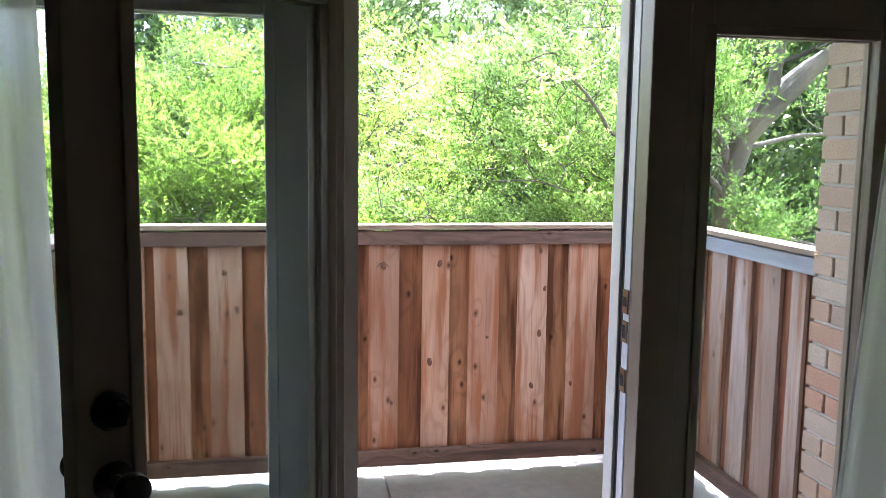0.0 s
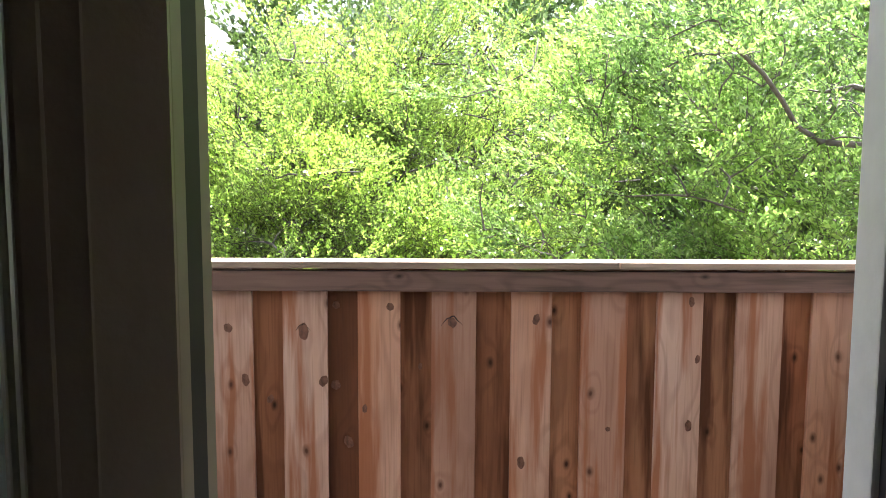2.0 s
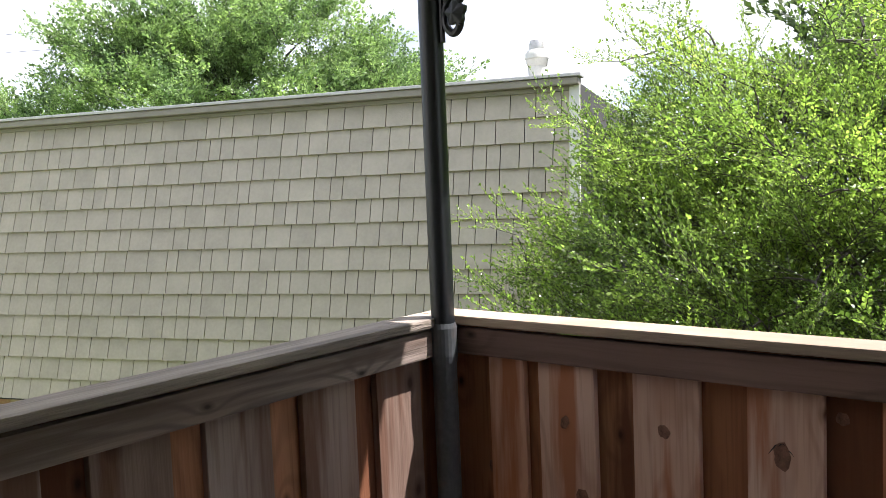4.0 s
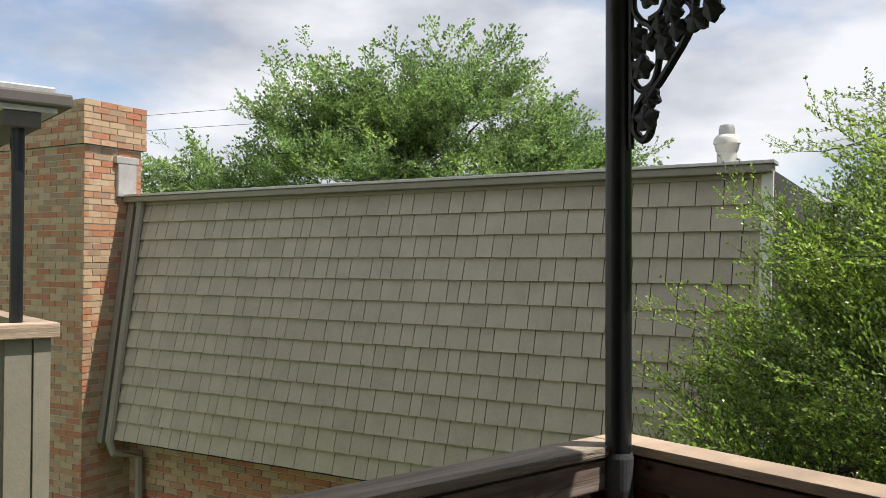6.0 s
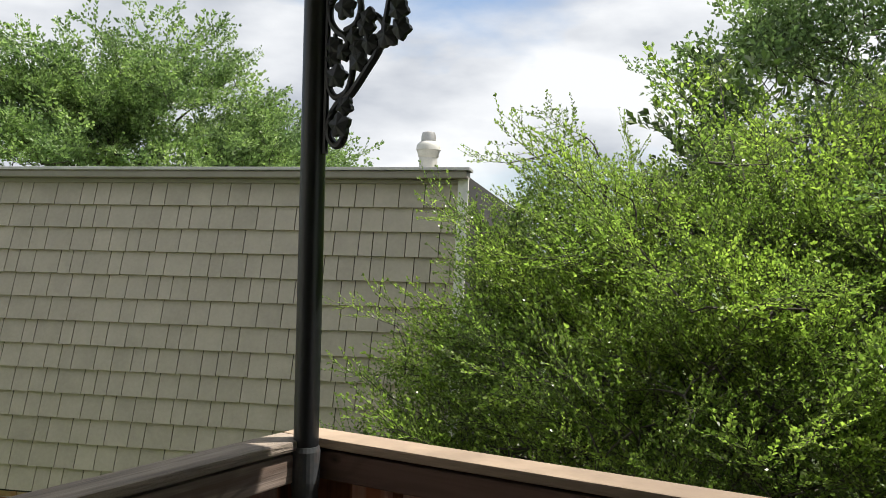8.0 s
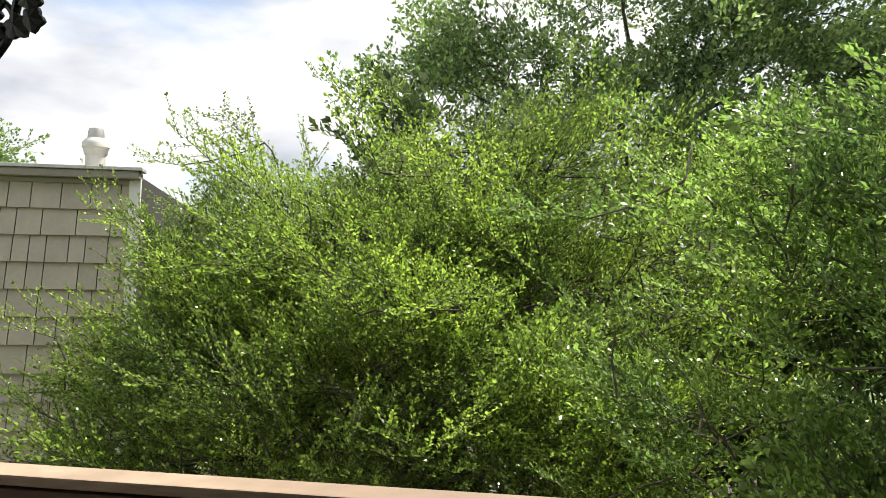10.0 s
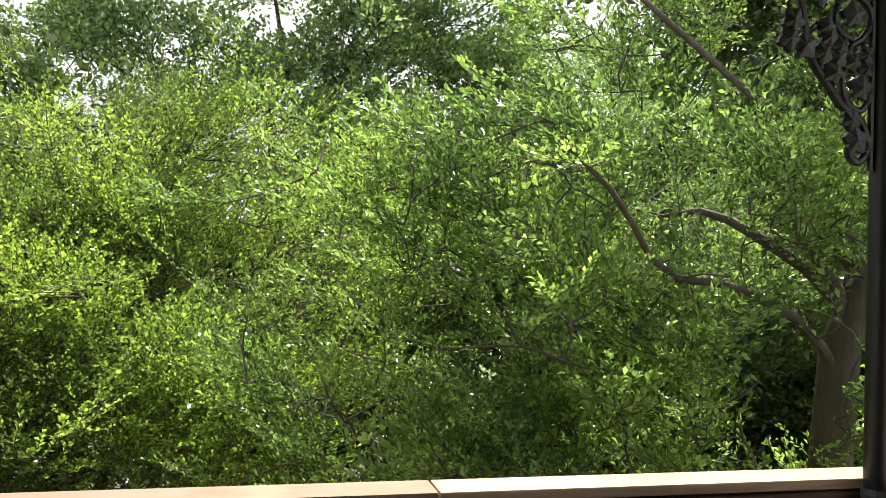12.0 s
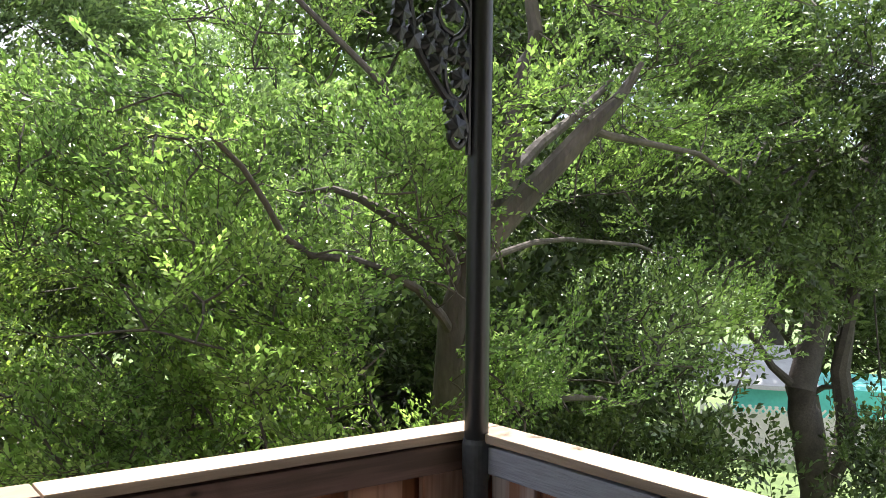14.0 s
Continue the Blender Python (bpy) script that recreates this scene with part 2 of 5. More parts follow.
BRICK_STOPS = [(0.0, (0.3, 0.2, 0.12)), (0.25, (0.46, 0.32, 0.19)), (0.5, (0.5, 0.36, 0.22)), (0.62, (0.45, 0.24, 0.13)), (0.85, (0.42, 0.16, 0.08)), (1.0, (0.33, 0.25, 0.16))]
PINK_STOPS = [(0.0, (0.46, 0.32, 0.24)), (0.4, (0.55, 0.44, 0.35)), (0.7, (0.54, 0.37, 0.26)), (1.0, (0.52, 0.29, 0.19))]
M_BRICK_FAR = brick_mat("buff_brick", BRICK_STOPS, True)
M_BRICK = brick_mat("pink_brick", PINK_STOPS, False)
M_UNDERLAY = mat("underlay", (0.03, 0.028, 0.025), 0.9, vary=0.1)
M_EAVE = mat("dark_eave_paint", (0.12, 0.105, 0.088), 0.6, vary=0.06, scale=4)
# left jamb's shade put into its colour: a darker copy of the cream jamb
M_SHADEDJAMB = mat("shaded_jamb", (0.3, 0.26, 0.2), 0.55, vary=0.06, scale=5)
M_TURQ = mat("turquoise_paint", (0.1, 0.5, 0.45), 0.6, vary=0.1, scale=2)
M_WHITEWALL = mat("white_wall", (0.6, 0.56, 0.54), 0.8, vary=0.06, scale=3)
M_ROOFGREY = mat("grey_roofing", (0.42, 0.42, 0.43), 0.85, vary=0.1, scale=4, bump=0.3)
M_DARKGLASS = mat("dark_window", (0.03, 0.035, 0.04), 0.08, vary=0.1, scale=2)
M_PANEL = mat("tan_siding", (0.25, 0.225, 0.17), 0.75, vary=0.08, scale=3, bump=0.15, piece=0.1)
M_LEAF_A = leaf_mat("yaupon_leaf", (0.25, 0.34, 0.085), (0.45, 0.54, 0.16), 0.54, 0.28)
M_LEAF_R = leaf_mat("glossy_leaf", (0.24, 0.345, 0.12), (0.45, 0.56, 0.24), 0.54, 0.22)
# leaves under the canopy: their shade is put into this darker green
M_LEAF_D = leaf_mat("shade_toned_leaf", (0.085, 0.125, 0.045), (0.17, 0.22, 0.09), 0.3, 0.35)
M_LEAF_O = leaf_mat("oak_leaf", (0.24, 0.325, 0.155), (0.41, 0.5, 0.26), 0.44, 0.4)


# ---- mesh helpers ----
def link_bm(name, bm, material, parent=None, smooth=False):
    me = bpy.data.meshes.new(name)
    bm.normal_update()
    bm.to_mesh(me)
    bm.free()
    if material:
        me.materials.append(material)
    if smooth:
        me.polygons.foreach_set("use_smooth", [True] * len(me.polygons))
        me.set_sharp_from_angle(angle=radians(38))
    ob = new(name, me)
    if parent:
        ob.parent = parent
    return ob


def part(name, bm, material, parent, label="", smooth=False):
    ob = link_bm(name, bm, material, parent, smooth)
    return tagged(ob, label) if label else ob


def thing(name, label, category, group="", at=(0, 0, 0), kind=""):
    ob = new(name)
    ob.empty_display_size = 0.1
    ob.location = at
    return tagged(ob, label, category, group, kind)


def add_box(bm, lo, hi, bevel=0.0, m=None):
    r = bmesh.ops.create_cube(bm, size=1)
    vs = r["verts"]
    c = [(a + b) / 2 for a, b in zip(lo, hi)]
    d = [b - a for a, b in zip(lo, hi)]
    for v in vs:
        v.co = Vector((c[i] + v.co[i] * d[i] for i in range(3)))
    if bevel:
        es = list({e for v in vs for e in v.link_edges})
        out = bmesh.ops.bevel(bm, geom=es, offset=bevel, segments=2, affect="EDGES", profile=0.6)
        vs = list({v for f in out["faces"] for v in f.verts} | {v for v in vs if v.is_valid})
    if m:
        bmesh.ops.transform(bm, matrix=m, verts=[v for v in vs if v.is_valid])


def box(lo, hi, bevel=0.0):
    bm = bmesh.new()
    add_box(bm, lo, hi, bevel)
    return bm


def add_tube(bm, pts, radii, sides=8, caps=True):
    """A tube along pts, with a radius at each."""
    rings = []
    up = Vector((0.31, 0.17, 0.93))
    for i, p in enumerate(pts):
        a, b = pts[max(i - 1, 0)], pts[min(i + 1, len(pts) - 1)]
        d = (Vector(b) - Vector(a)).normalized()
        u = d.cross(up)
        if u.length < 0.05:
            u = d.cross(Vector((1, 0, 0)))
        u.normalize()
        w = d.cross(u)
        rings.append([bm.verts.new(Vector(p) + radii[i] * (math.cos(k * math.tau / sides) * u + math.sin(k * math.tau / sides) * w)) for k in range(sides)])
    for r0, r1 in zip(rings, rings[1:]):
        for k in range(sides):
            bm.faces.new((r0[k], r0[(k + 1) % sides], r1[(k + 1) % sides], r1[k]))
    if caps:
        bm.faces.new(rings[0][::-1])
        bm.faces.new(rings[-1])


def tube(pts, radii, sides=8):
    bm = bmesh.new()
    add_tube(bm, pts, radii, sides)
    return bm


def lathe(profile, sides=24, axis="z"):
    """A turned body from (radius, height) pairs."""
    bm = bmesh.new()
    rings = []
    for r, h in profile:
        ring = []
        for k in range(sides):
            a = k * math.tau / sides
            p = (r * math.cos(a), r * math.sin(a), h) if axis == "z" else (r * math.cos(a), h, r * math.sin(a))
            ring.append(bm.verts.new(p))
        rings.append(ring)
    for r0, r1 in zip(rings, rings[1:]):
        for k in range(sides):
            bm.faces.new((r0[k], r0[(k + 1) % sides], r1[(k + 1) % sides], r1[k]))
    bm.faces.new(rings[0][::-1])
    bm.faces.new(rings[-1])
    bmesh.ops.recalc_face_normals(bm, faces=bm.faces)
    return bm


def np_mesh(name, verts, faces, material, smooth=False):
    """A mesh from arrays of points and of equal-sized faces."""
    me = bpy.data.meshes.new(name)
    nv, nf, k = len(verts), len(faces), faces.shape[1]
    me.vertices.add(nv)
    me.vertices.foreach_set("co", np.ascontiguousarray(verts, np.float32).ravel())
    me.loops.add(nf * k)
    me.loops.foreach_set("vertex_index", np.ascontiguousarray(faces, np.int32).ravel())
    me.polygons.add(nf)
    me.polygons.foreach_set("loop_start", np.arange(0, nf * k, k, dtype=np.int32))
    me.polygons.foreach_set("loop_total", np.full(nf, k, np.int32))
    if smooth:
        me.polygons.foreach_set("use_smooth", np.ones(nf, bool))
    me.update(calc_edges=True)
    me.materials.append(material)
    return me


def structure(name, bm, material, label=""):
    return tagged(link_bm(name, bm, material), label, "", "", "structure")


# ---- the room behind the camera ----
WY0, WY1 = 1.70, 1.86          # inner and outer face of the house wall
FZ = 0.03                      # room floor
UX0, UX1, UZ = -0.72, 1.51, 1.99   # opening for the door unit
structure("floor", box((-2.6, -3.2, FZ - 0.12), (3.2, 1.72, FZ)), M_CARPET, "beige carpeted floor of the dim room")
structure("ceiling", box((-2.6, -3.2, 2.45), (3.2, WY0, 2.6)), M_CEIL, "white painted room ceiling")
structure("wall_west", box((-2.75, -3.2, FZ - 0.1), (-2.6, WY1, 2.6)), M_WALL)
structure("wall_east", box((3.2, -3.2, FZ - 0.1), (3.35, WY1, 2.6)), M_WALL)
structure("wall_south", box((-2.75, -3.35, FZ - 0.1), (3.35, -3.2, 2.6)), M_WALL)


def house_wall():
    bm = bmesh.new()
    add_box(bm, (-2.6, WY0, -0.2), (UX0, WY1, 2.6))
    add_box(bm, (UX1, WY0, -0.2), (3.2, WY1, 2.6))
    add_box(bm, (UX0, WY0, UZ), (UX1, WY1, 2.6))
    add_box(bm, (UX0, WY0, -0.2), (UX1, WY1, FZ - 0.005))
    return structure("wall_north", bm, M_WALL, "plain painted house wall with the door unit")


house_wall()

OX0, OX1 = 0.15, 0.76          # clear doorway
DZ0, DZ1 = FZ + 0.02, 1.95
GZ0, GZ1 = 0.27, 1.672         # glass


def lite_frame(x0, x1, gx0, gx1, y0, y1, z0=DZ0, z1=DZ1):
    """Stiles, rails and the raised bead round the glass, as one leaf."""
    bm = bmesh.new()
    add_box(bm, (x0, y0, z0), (gx0, y1, z1), 0.003)
    add_box(bm, (gx1, y0, z0), (x1, y1, z1), 0.003)
    add_box(bm, (gx0, y0 + 0.001, GZ1), (gx1, y1 - 0.001, z1 - 0.001), 0.003)
    add_box(bm, (gx0, y0 + 0.001, z0 + 0.001), (gx1, y1 - 0.001, GZ0), 0.003)
    return bm


def bead(gx0, gx1, y0, y1):
    bm = bmesh.new()
    w = 0.018
    for ya, yb in ((y0 - 0.008, y0 + 0.012), (y1 - 0.012, y1 + 0.008)):
        add_box(bm, (gx0 - w, ya, GZ0 - w), (gx0 + 0.006, yb, GZ1 + w), 0.004)
        add_box(bm, (gx1 - 0.006, ya, GZ0 - w), (gx1 + w, yb, GZ1 + w), 0.004)
        add_box(bm, (gx0 + 0.006, ya, GZ1 - 0.006), (gx1 - 0.006, yb, GZ1 + w), 0.004)
        add_box(bm, (gx0 + 0.006, ya, GZ0 - w), (gx1 - 0.006, yb, GZ0 + 0.006), 0.004)
    return bm


def fixed_panel(name, x0, x1, gx0, gx1, label, paint):
    t = thing(name, label, "glass panel", "fixed panels", (0, 0, 0), "structure")
    part("frame", lite_frame(x0, x1, gx0, gx1, 1.815, 1.86), paint, t)
    part("glazing_bead", bead(gx0, gx1, 1.815, 1.86), paint, t)
    g = part("pane", box((gx0, 1.836, GZ0), (gx1, 1.84, GZ1)), M_GLASS, t)
    g.visible_shadow = False
    return t


fixed_panel("window_1", -0.712, 0.06, -0.60, -0.036, "fixed full-height glass panel in pale grey painted frame", M_PALE)
fixed_panel("window_2", 0.86, 1.505, 0.967, 1.40, "fixed full-height glass panel in dark painted frame", M_DOOR)


def mullion(name, xa, xb, side):
    """The post between doorway and fixed panel; side is the doorway's side of it."""
    t = thing(name, "door post, dark inside with cream outer jamb", "door frame", kind="structure")
    part("inner_casing", box((xa + 0.001, 1.70, FZ), (xb - 0.001, 1.764, UZ), 0.004), M_DOOR, t)
    d = xb if side > 0 else xa
    lo, hi = (xa + 0.02, d) if side > 0 else (d, xb - 0.02)
    part("rabbet", box((lo, 1.7645, FZ), (hi, 1.8, UZ), 0.002), M_JAMB, t)
    part("outer_jamb", box((xa + 0.012, 1.816, FZ), (xb - 0.012 if side < 0 else d + 0.006, 1.87, UZ), 0.003) if side > 0 else
         box((d - 0.006, 1.816, FZ), (xb - 0.012, 1.87, UZ), 0.003), M_CREAM, t)
    part("weatherstrip", box((lo + 0.001, 1.8005, FZ), (hi - 0.001, 1.8155, UZ)), M_STRIP, t)
    return t


post_l = thing("door_frame_left", "dark painted hinge post of the doorway", "door frame", kind="structure")
casing = bmesh.new()
ring = [casing.verts.new((x, y, FZ)) for x, y in ((0.093, 1.70), (0.101, 1.70), (0.15, 1.76), (0.15, 1.766), (0.093, 1.766))]
casing.faces.new(list(reversed(ring)))
up = bmesh.ops.extrude_face_region(casing, geom=casing.faces[:])["geom"]
bmesh.ops.translate(casing, verts=[v for v in up if isinstance(v, bmesh.types.BMVert)], vec=(0, 0, UZ - FZ))
bmesh.ops.recalc_face_normals(casing, faces=casing.faces)
part("inner_casing", casing, M_DOOR, post_l)
# rabbet and outer jamb take the darkened jamb colour that stands for shade
part("rabbet", box((0.066, 1.7665, FZ), (0.15, 1.797, UZ), 0.002), M_SHADEDJAMB, post_l)
part("weatherstrip", box((0.066, 1.7975, FZ), (0.148, 1.8455, UZ)), M_STRIP, post_l)
part("outer_jamb", box((0.07, 1.846, FZ), (0.142, 1.9, UZ), 0.003), M_SHADEDJAMB, post_l)
post_r = mullion("door_frame_right", 0.767, 0.858, -1)


def strike(z, h, hole):
    bm = bmesh.new()
    add_box(bm, (0.7635, 1.768, z - h / 2), (0.7675, 1.796, z + h / 2), 0.001)
    part("strike_plate", bm, M_BRASS, post_r, "worn bronze strike plate")
    part("strike_hole", box((0.7625, 1.775, z - hole / 2), (0.7645, 1.79, z + hole / 2)), M_STRIP, post_r)


strike(1.055, 0.055, 0.022)
strike(0.985, 0.05, 0.03)
strike(0.87, 0.055, 0.026)
structure("door_frame_top", box((UX0 + 0.001, 1.702, 1.952), (UX1 - 0.001, 1.858, UZ - 0.001)), M_DOOR)
structure("door_sill", box((0.151, 1.71, FZ - 0.004), (0.759, 1.9, FZ + 0.018), 0.004), M_METALGREY, "metal door threshold")


def open_door():
    """The leaf, hinged at its right edge and standing open into the room."""
    t = thing("door_1", "open dark painted glazed door with bronze knob and deadbolt", "door", kind="structure")
    t.matrix_world = pose(0.09, 1.715, 0, 0, 0, 41)
    w = 0.575
    part("leaf_frame", lite_frame(-w, -0.002, -w + 0.108, -0.05, -0.044, 0.0), M_DOOR, t)
    part("glazing_bead", bead(-w + 0.108, -0.05, -0.044, 0.0), M_DOOR, t)
    g = part("pane", box((-w + 0.108, -0.024, GZ0), (-0.05, -0.02, GZ1)), M_GLASS, t)
    g.visible_shadow = False
    for z in (0.3, 1.0, 1.75):
        part("hinge", tube([(-0.002, 0.008, z - 0.05), (-0.002, 0.008, z + 0.05)], [0.007, 0.007], 10), M_KNOB, t)
    kx = -w + 0.055
    knob = part("knob", lathe([(0.032, -0.044), (0.033, -0.05), (0.014, -0.056), (0.012, -0.075), (0.022, -0.085), (0.029, -0.1), (0.026, -0.115), (0.012, -0.12)], 20, "y"), M_KNOB, t, smooth=True)
    knob.location = (kx, 0, 0.87)
    bolt = part("deadbolt", lathe([(0.031, -0.044), (0.031, -0.052), (0.024, -0.058), (0.022, -0.066)], 20, "y"), M_KNOB, t, smooth=True)
    bolt.location = (kx, 0, 0.985)
    part("thumb_turn", box((kx - 0.006, -0.085, 0.968), (kx + 0.006, -0.066, 1.002), 0.002), M_KNOB, bolt).location = (-kx, 0, -0.985)
    knob2 = part("outer_knob", lathe([(0.032, 0.0), (0.033, 0.006), (0.014, 0.012), (0.012, 0.03), (0.022, 0.04), (0.029, 0.055), (0.026, 0.07), (0.012, 0.075)], 20, "y"), M_KNOB, t, smooth=True)
    knob2.location = (kx, 0, 0.87)


open_door()


def curtain(name, x0, x1, y, waves, amp, seed, lean=0.0):
    rng = np.random.default_rng(seed)
    nx, nz = 90, 14
    ph = rng.uniform(0, 6.28, 3)
    vs, fs = [], []
    for j in range(nz + 1):
        z = FZ + 0.01 + (2.3 - FZ) * j / nz
        f = j / nz
        for i in range(nx + 1):
            u = i / nx
            k = 1 + 0.25 * (1 - f)
            yy = y + amp * k * (math.sin(u * waves * math.tau + ph[0]) + 0.4 * math.sin(u * waves * 2.3 * math.tau + ph[1] + f))
            vs.append((x0 + (x1 - x0) * u + lean * (1 - f) + 0.006 * math.sin(f * 5 + ph[2] + u * 9), yy, z))
    for j in range(nz):
        for i in range(nx):
            a = j * (nx + 1) + i
            fs.append((a, a + 1, a + nx + 2, a + nx + 1))
    me = np_mesh(name, np.array(vs), np.array(fs), M_CURTAIN, True)
    ob = new(name, me)
    sol = ob.modifiers.new("cloth", "SOLIDIFY")
    sol.thickness = 0.0015
    return tagged(ob, "white sheer curtain hanging in soft folds", "curtain", "curtains")


curtain("curtain", -1.15, -0.43, 1.6, 7, 0.02, 3, 0.03)
curtain("curtain", 1.13, 1.95, 1.38, 7, 0.022, 5, -0.14)
for_rod = tube([(-1.5, 1.57, 2.31), (2.1, 1.57, 2.31)], [0.012, 0.012], 12)
tagged(link_bm("curtain_rod", for_rod, M_KNOB, smooth=True), "dark metal curtain rod above the doors", "curtain rod")

# ---- balcony ----
FX0, FX1, FY = -0.768, 1.745, 3.44   # inner faces of the railing
CAPZ = 1.083


def balcony_floor():
    bm = bmesh.new()
    add_box(bm, (-0.95, 1.87, -0.16), (0.40, 3.60, 0.0), 0.004)
    add_box(bm, (0.407, 1.87, -0.16), (1.9, 3.60, 0.0), 0.004)
    add_box(bm, (0.395, 1.88, -0.15), (0.412, 3.59, -0.012))
    return structure("balcony_floor", bm, M_CONC, "grey concrete balcony slab with a control joint")


balcony_floor()
# unseen: pale to bounce light on the fence, front edge set to trim sun
structure("balcony_soffit", box((-1.1, 1.865, 2.28), (2.1, 3.7, 2.42)), M_CEIL, "unseen soffit over the balcony, pale to bounce light onto the fence")
structure("balcony_beam", box((-1.1, 3.3, 2.2), (2.1, 3.44, 2.279)), M_TRIMGREY, "painted beam carried by the posts")

WOOD = []


def wood_mat(name, tones, streak, line, knots=0.6, flat=False, ringy=0.24):
    """Rough cedar: grain bent round knots, resin streaks and weathering; each board of its own tone."""
    m = bpy.data.materials.new(name)
    m.use_nodes = True
    nt = m.node_tree
    n, lk = nt.nodes.new, nt.links.new
    b = nt.nodes["Principled BSDF"]

    def math_(op, a, b_=None, c=None):
        k = n("ShaderNodeMath")
        k.operation = op
        for i, v in enumerate((a, b_, c)):
            if v is None:
                continue
            if isinstance(v, (int, float)):
                k.inputs[i].default_value = v
            else:
                lk(v, k.inputs[i])
        return k.outputs[0]

    def noise_(vec, scale, detail, sx, sz):
        mp, no = n("ShaderNodeMapping"), n("ShaderNodeTexNoise")
        mp.inputs["Scale"].default_value = (sx, sx, sz)
        no.inputs["Scale"].default_value, no.inputs["Detail"].default_value = scale, detail
        lk(vec, mp.inputs["Vector"])
        lk(mp.outputs["Vector"], no.inputs["Vector"])
        return no.outputs["Fac"]

    def ramp_(fac, stops):
        r = n("ShaderNodeValToRGB")
        e = r.color_ramp.elements
        e[0].position, e[0].color = stops[0][0], (*stops[0][1], 1)
        e[1].position, e[1].color = stops[-1][0], (*stops[-1][1], 1)
        for p, col in stops[1:-1]:
            e.new(p).color = (*col, 1)
        lk(fac, r.inputs["Fac"])
        return r.outputs["Color"]

    def mix_(fac, a, col, kind="MIX"):
        k = n("ShaderNodeMixRGB")
        k.blend_type = kind
        if isinstance(fac, float):
            k.inputs["Fac"].default_value = fac
        else:
            lk(fac, k.inputs["Fac"])
        lk(a, k.inputs["Color1"])
        if isinstance(col, tuple):
            k.inputs["Color2"].default_value = (*col, 1)
        else:
            lk(col, k.inputs["Color2"])
        return k.outputs["Color"]

    tc, info, add = n("ShaderNodeTexCoord"), n("ShaderNodeObjectInfo"), n("ShaderNodeVectorMath")
    rnd = info.outputs["Random"]
    if flat:   # the grain runs along x
        s0, c0 = n("ShaderNodeSeparateXYZ"), n("ShaderNodeCombineXYZ")
        lk(tc.outputs["Object"], s0.inputs[0])
        for a, b_ in (("X", "Z"), ("Y", "Y"), ("Z", "X")):
            lk(s0.outputs[a], c0.inputs[b_])
        lk(c0.outputs[0], add.inputs[0])
    else:
        lk(tc.outputs["Object"], add.inputs[0])
    lk(math_("MULTIPLY", rnd, 53.0), add.inputs[1])
    vec = add.outputs[0]
    sep, com, vo = n("ShaderNodeSeparateXYZ"), n("ShaderNodeCombineXYZ"), n("ShaderNodeTexVoronoi")
    lk(vec, sep.inputs[0])
    warp = noise_(vec, 3.0, 2, 1, 1)
    lk(math_("ADD", math_("MULTIPLY", sep.outputs["X"], 6.0), math_("MULTIPLY", warp, 0.25)), com.inputs["X"])
    lk(math_("MULTIPLY", sep.outputs["Z"], 3.6), com.inputs["Y"])
    vo.voronoi_dimensions = "2D"
    vo.inputs["Scale"].default_value = 1.0
    lk(com.outputs[0], vo.inputs["Vector"])
    dist = vo.outputs["Distance"]
    # rings: bands across the board, bent near knots
    bend = math_("POWER", math_("SUBTRACT", 1.0, math_("MINIMUM", math_("MULTIPLY", dist, 1.6), 1.0)), 3.0)
    ph = math_("ADD", math_("MULTIPLY", sep.outputs["X"], 26.0), math_("ADD", math_("MULTIPLY", noise_(vec, 2.2, 3, 2.0, 0.45), 26.0), math_("MULTIPLY", bend, 5.0)))
    rings = math_("MULTIPLY_ADD", math_("SINE", math_("MULTIPLY", ph, 2.2)), 0.5, 0.5)
    fine = noise_(vec, 6.0, 6, 26, 0.7)
    broad = noise_(vec, 1.6, 4, 3.5, 0.55)
    tone = math_("ADD", math_("MULTIPLY", rnd, 0.7), math_("MULTIPLY_ADD", broad, 0.9, -0.3))
    col = ramp_(tone, [(0.12, tones[0]), (0.45, tones[1]), (0.62, tones[2]), (0.9, tones[3])])
    col = mix_(ramp_(rings, [(0.6, (0, 0, 0)), (1.0, (ringy, ringy, ringy))]), col, line)
    col = mix_(ramp_(fine, [(0.5, (0, 0, 0)), (0.75, (0.4, 0.4, 0.4))]), col, line)
    col = mix_(ramp_(noise_(vec, 2.6, 5, 7, 0.5), [(0.52, (0, 0, 0)), (0.62, (0.9, 0.9, 0.9))]), col, streak)
    col = mix_(ramp_(noise_(vec, 1.1, 5, 2.5, 0.9), [(0.5, (0, 0, 0)), (0.72, (0.6, 0.6, 0.6))]), col, line)
    col = mix_(ramp_(dist, [(0.045 * knots, (0.95, 0.95, 0.95)), (0.10 * knots, (0.55, 0.55, 0.55)), (0.22 * knots, (0, 0, 0))]), col, tuple(c * 0.45 for c in line))
    lk(col, b.inputs["Base Color"])
    b.inputs["Roughness"].default_value, b.inputs["Specular IOR Level"].default_value = 0.82, 0.2
    bp = n("ShaderNodeBump")
    lk(math_("ADD", math_("MULTIPLY", fine, 0.7), math_("MULTIPLY", rings, 0.35)), bp.inputs["Height"])
    bp.inputs["Strength"].default_value, bp.inputs["Distance"].default_value = 0.6, 0.004
    lk(bp.outputs["Normal"], b.inputs["Normal"])
    return m


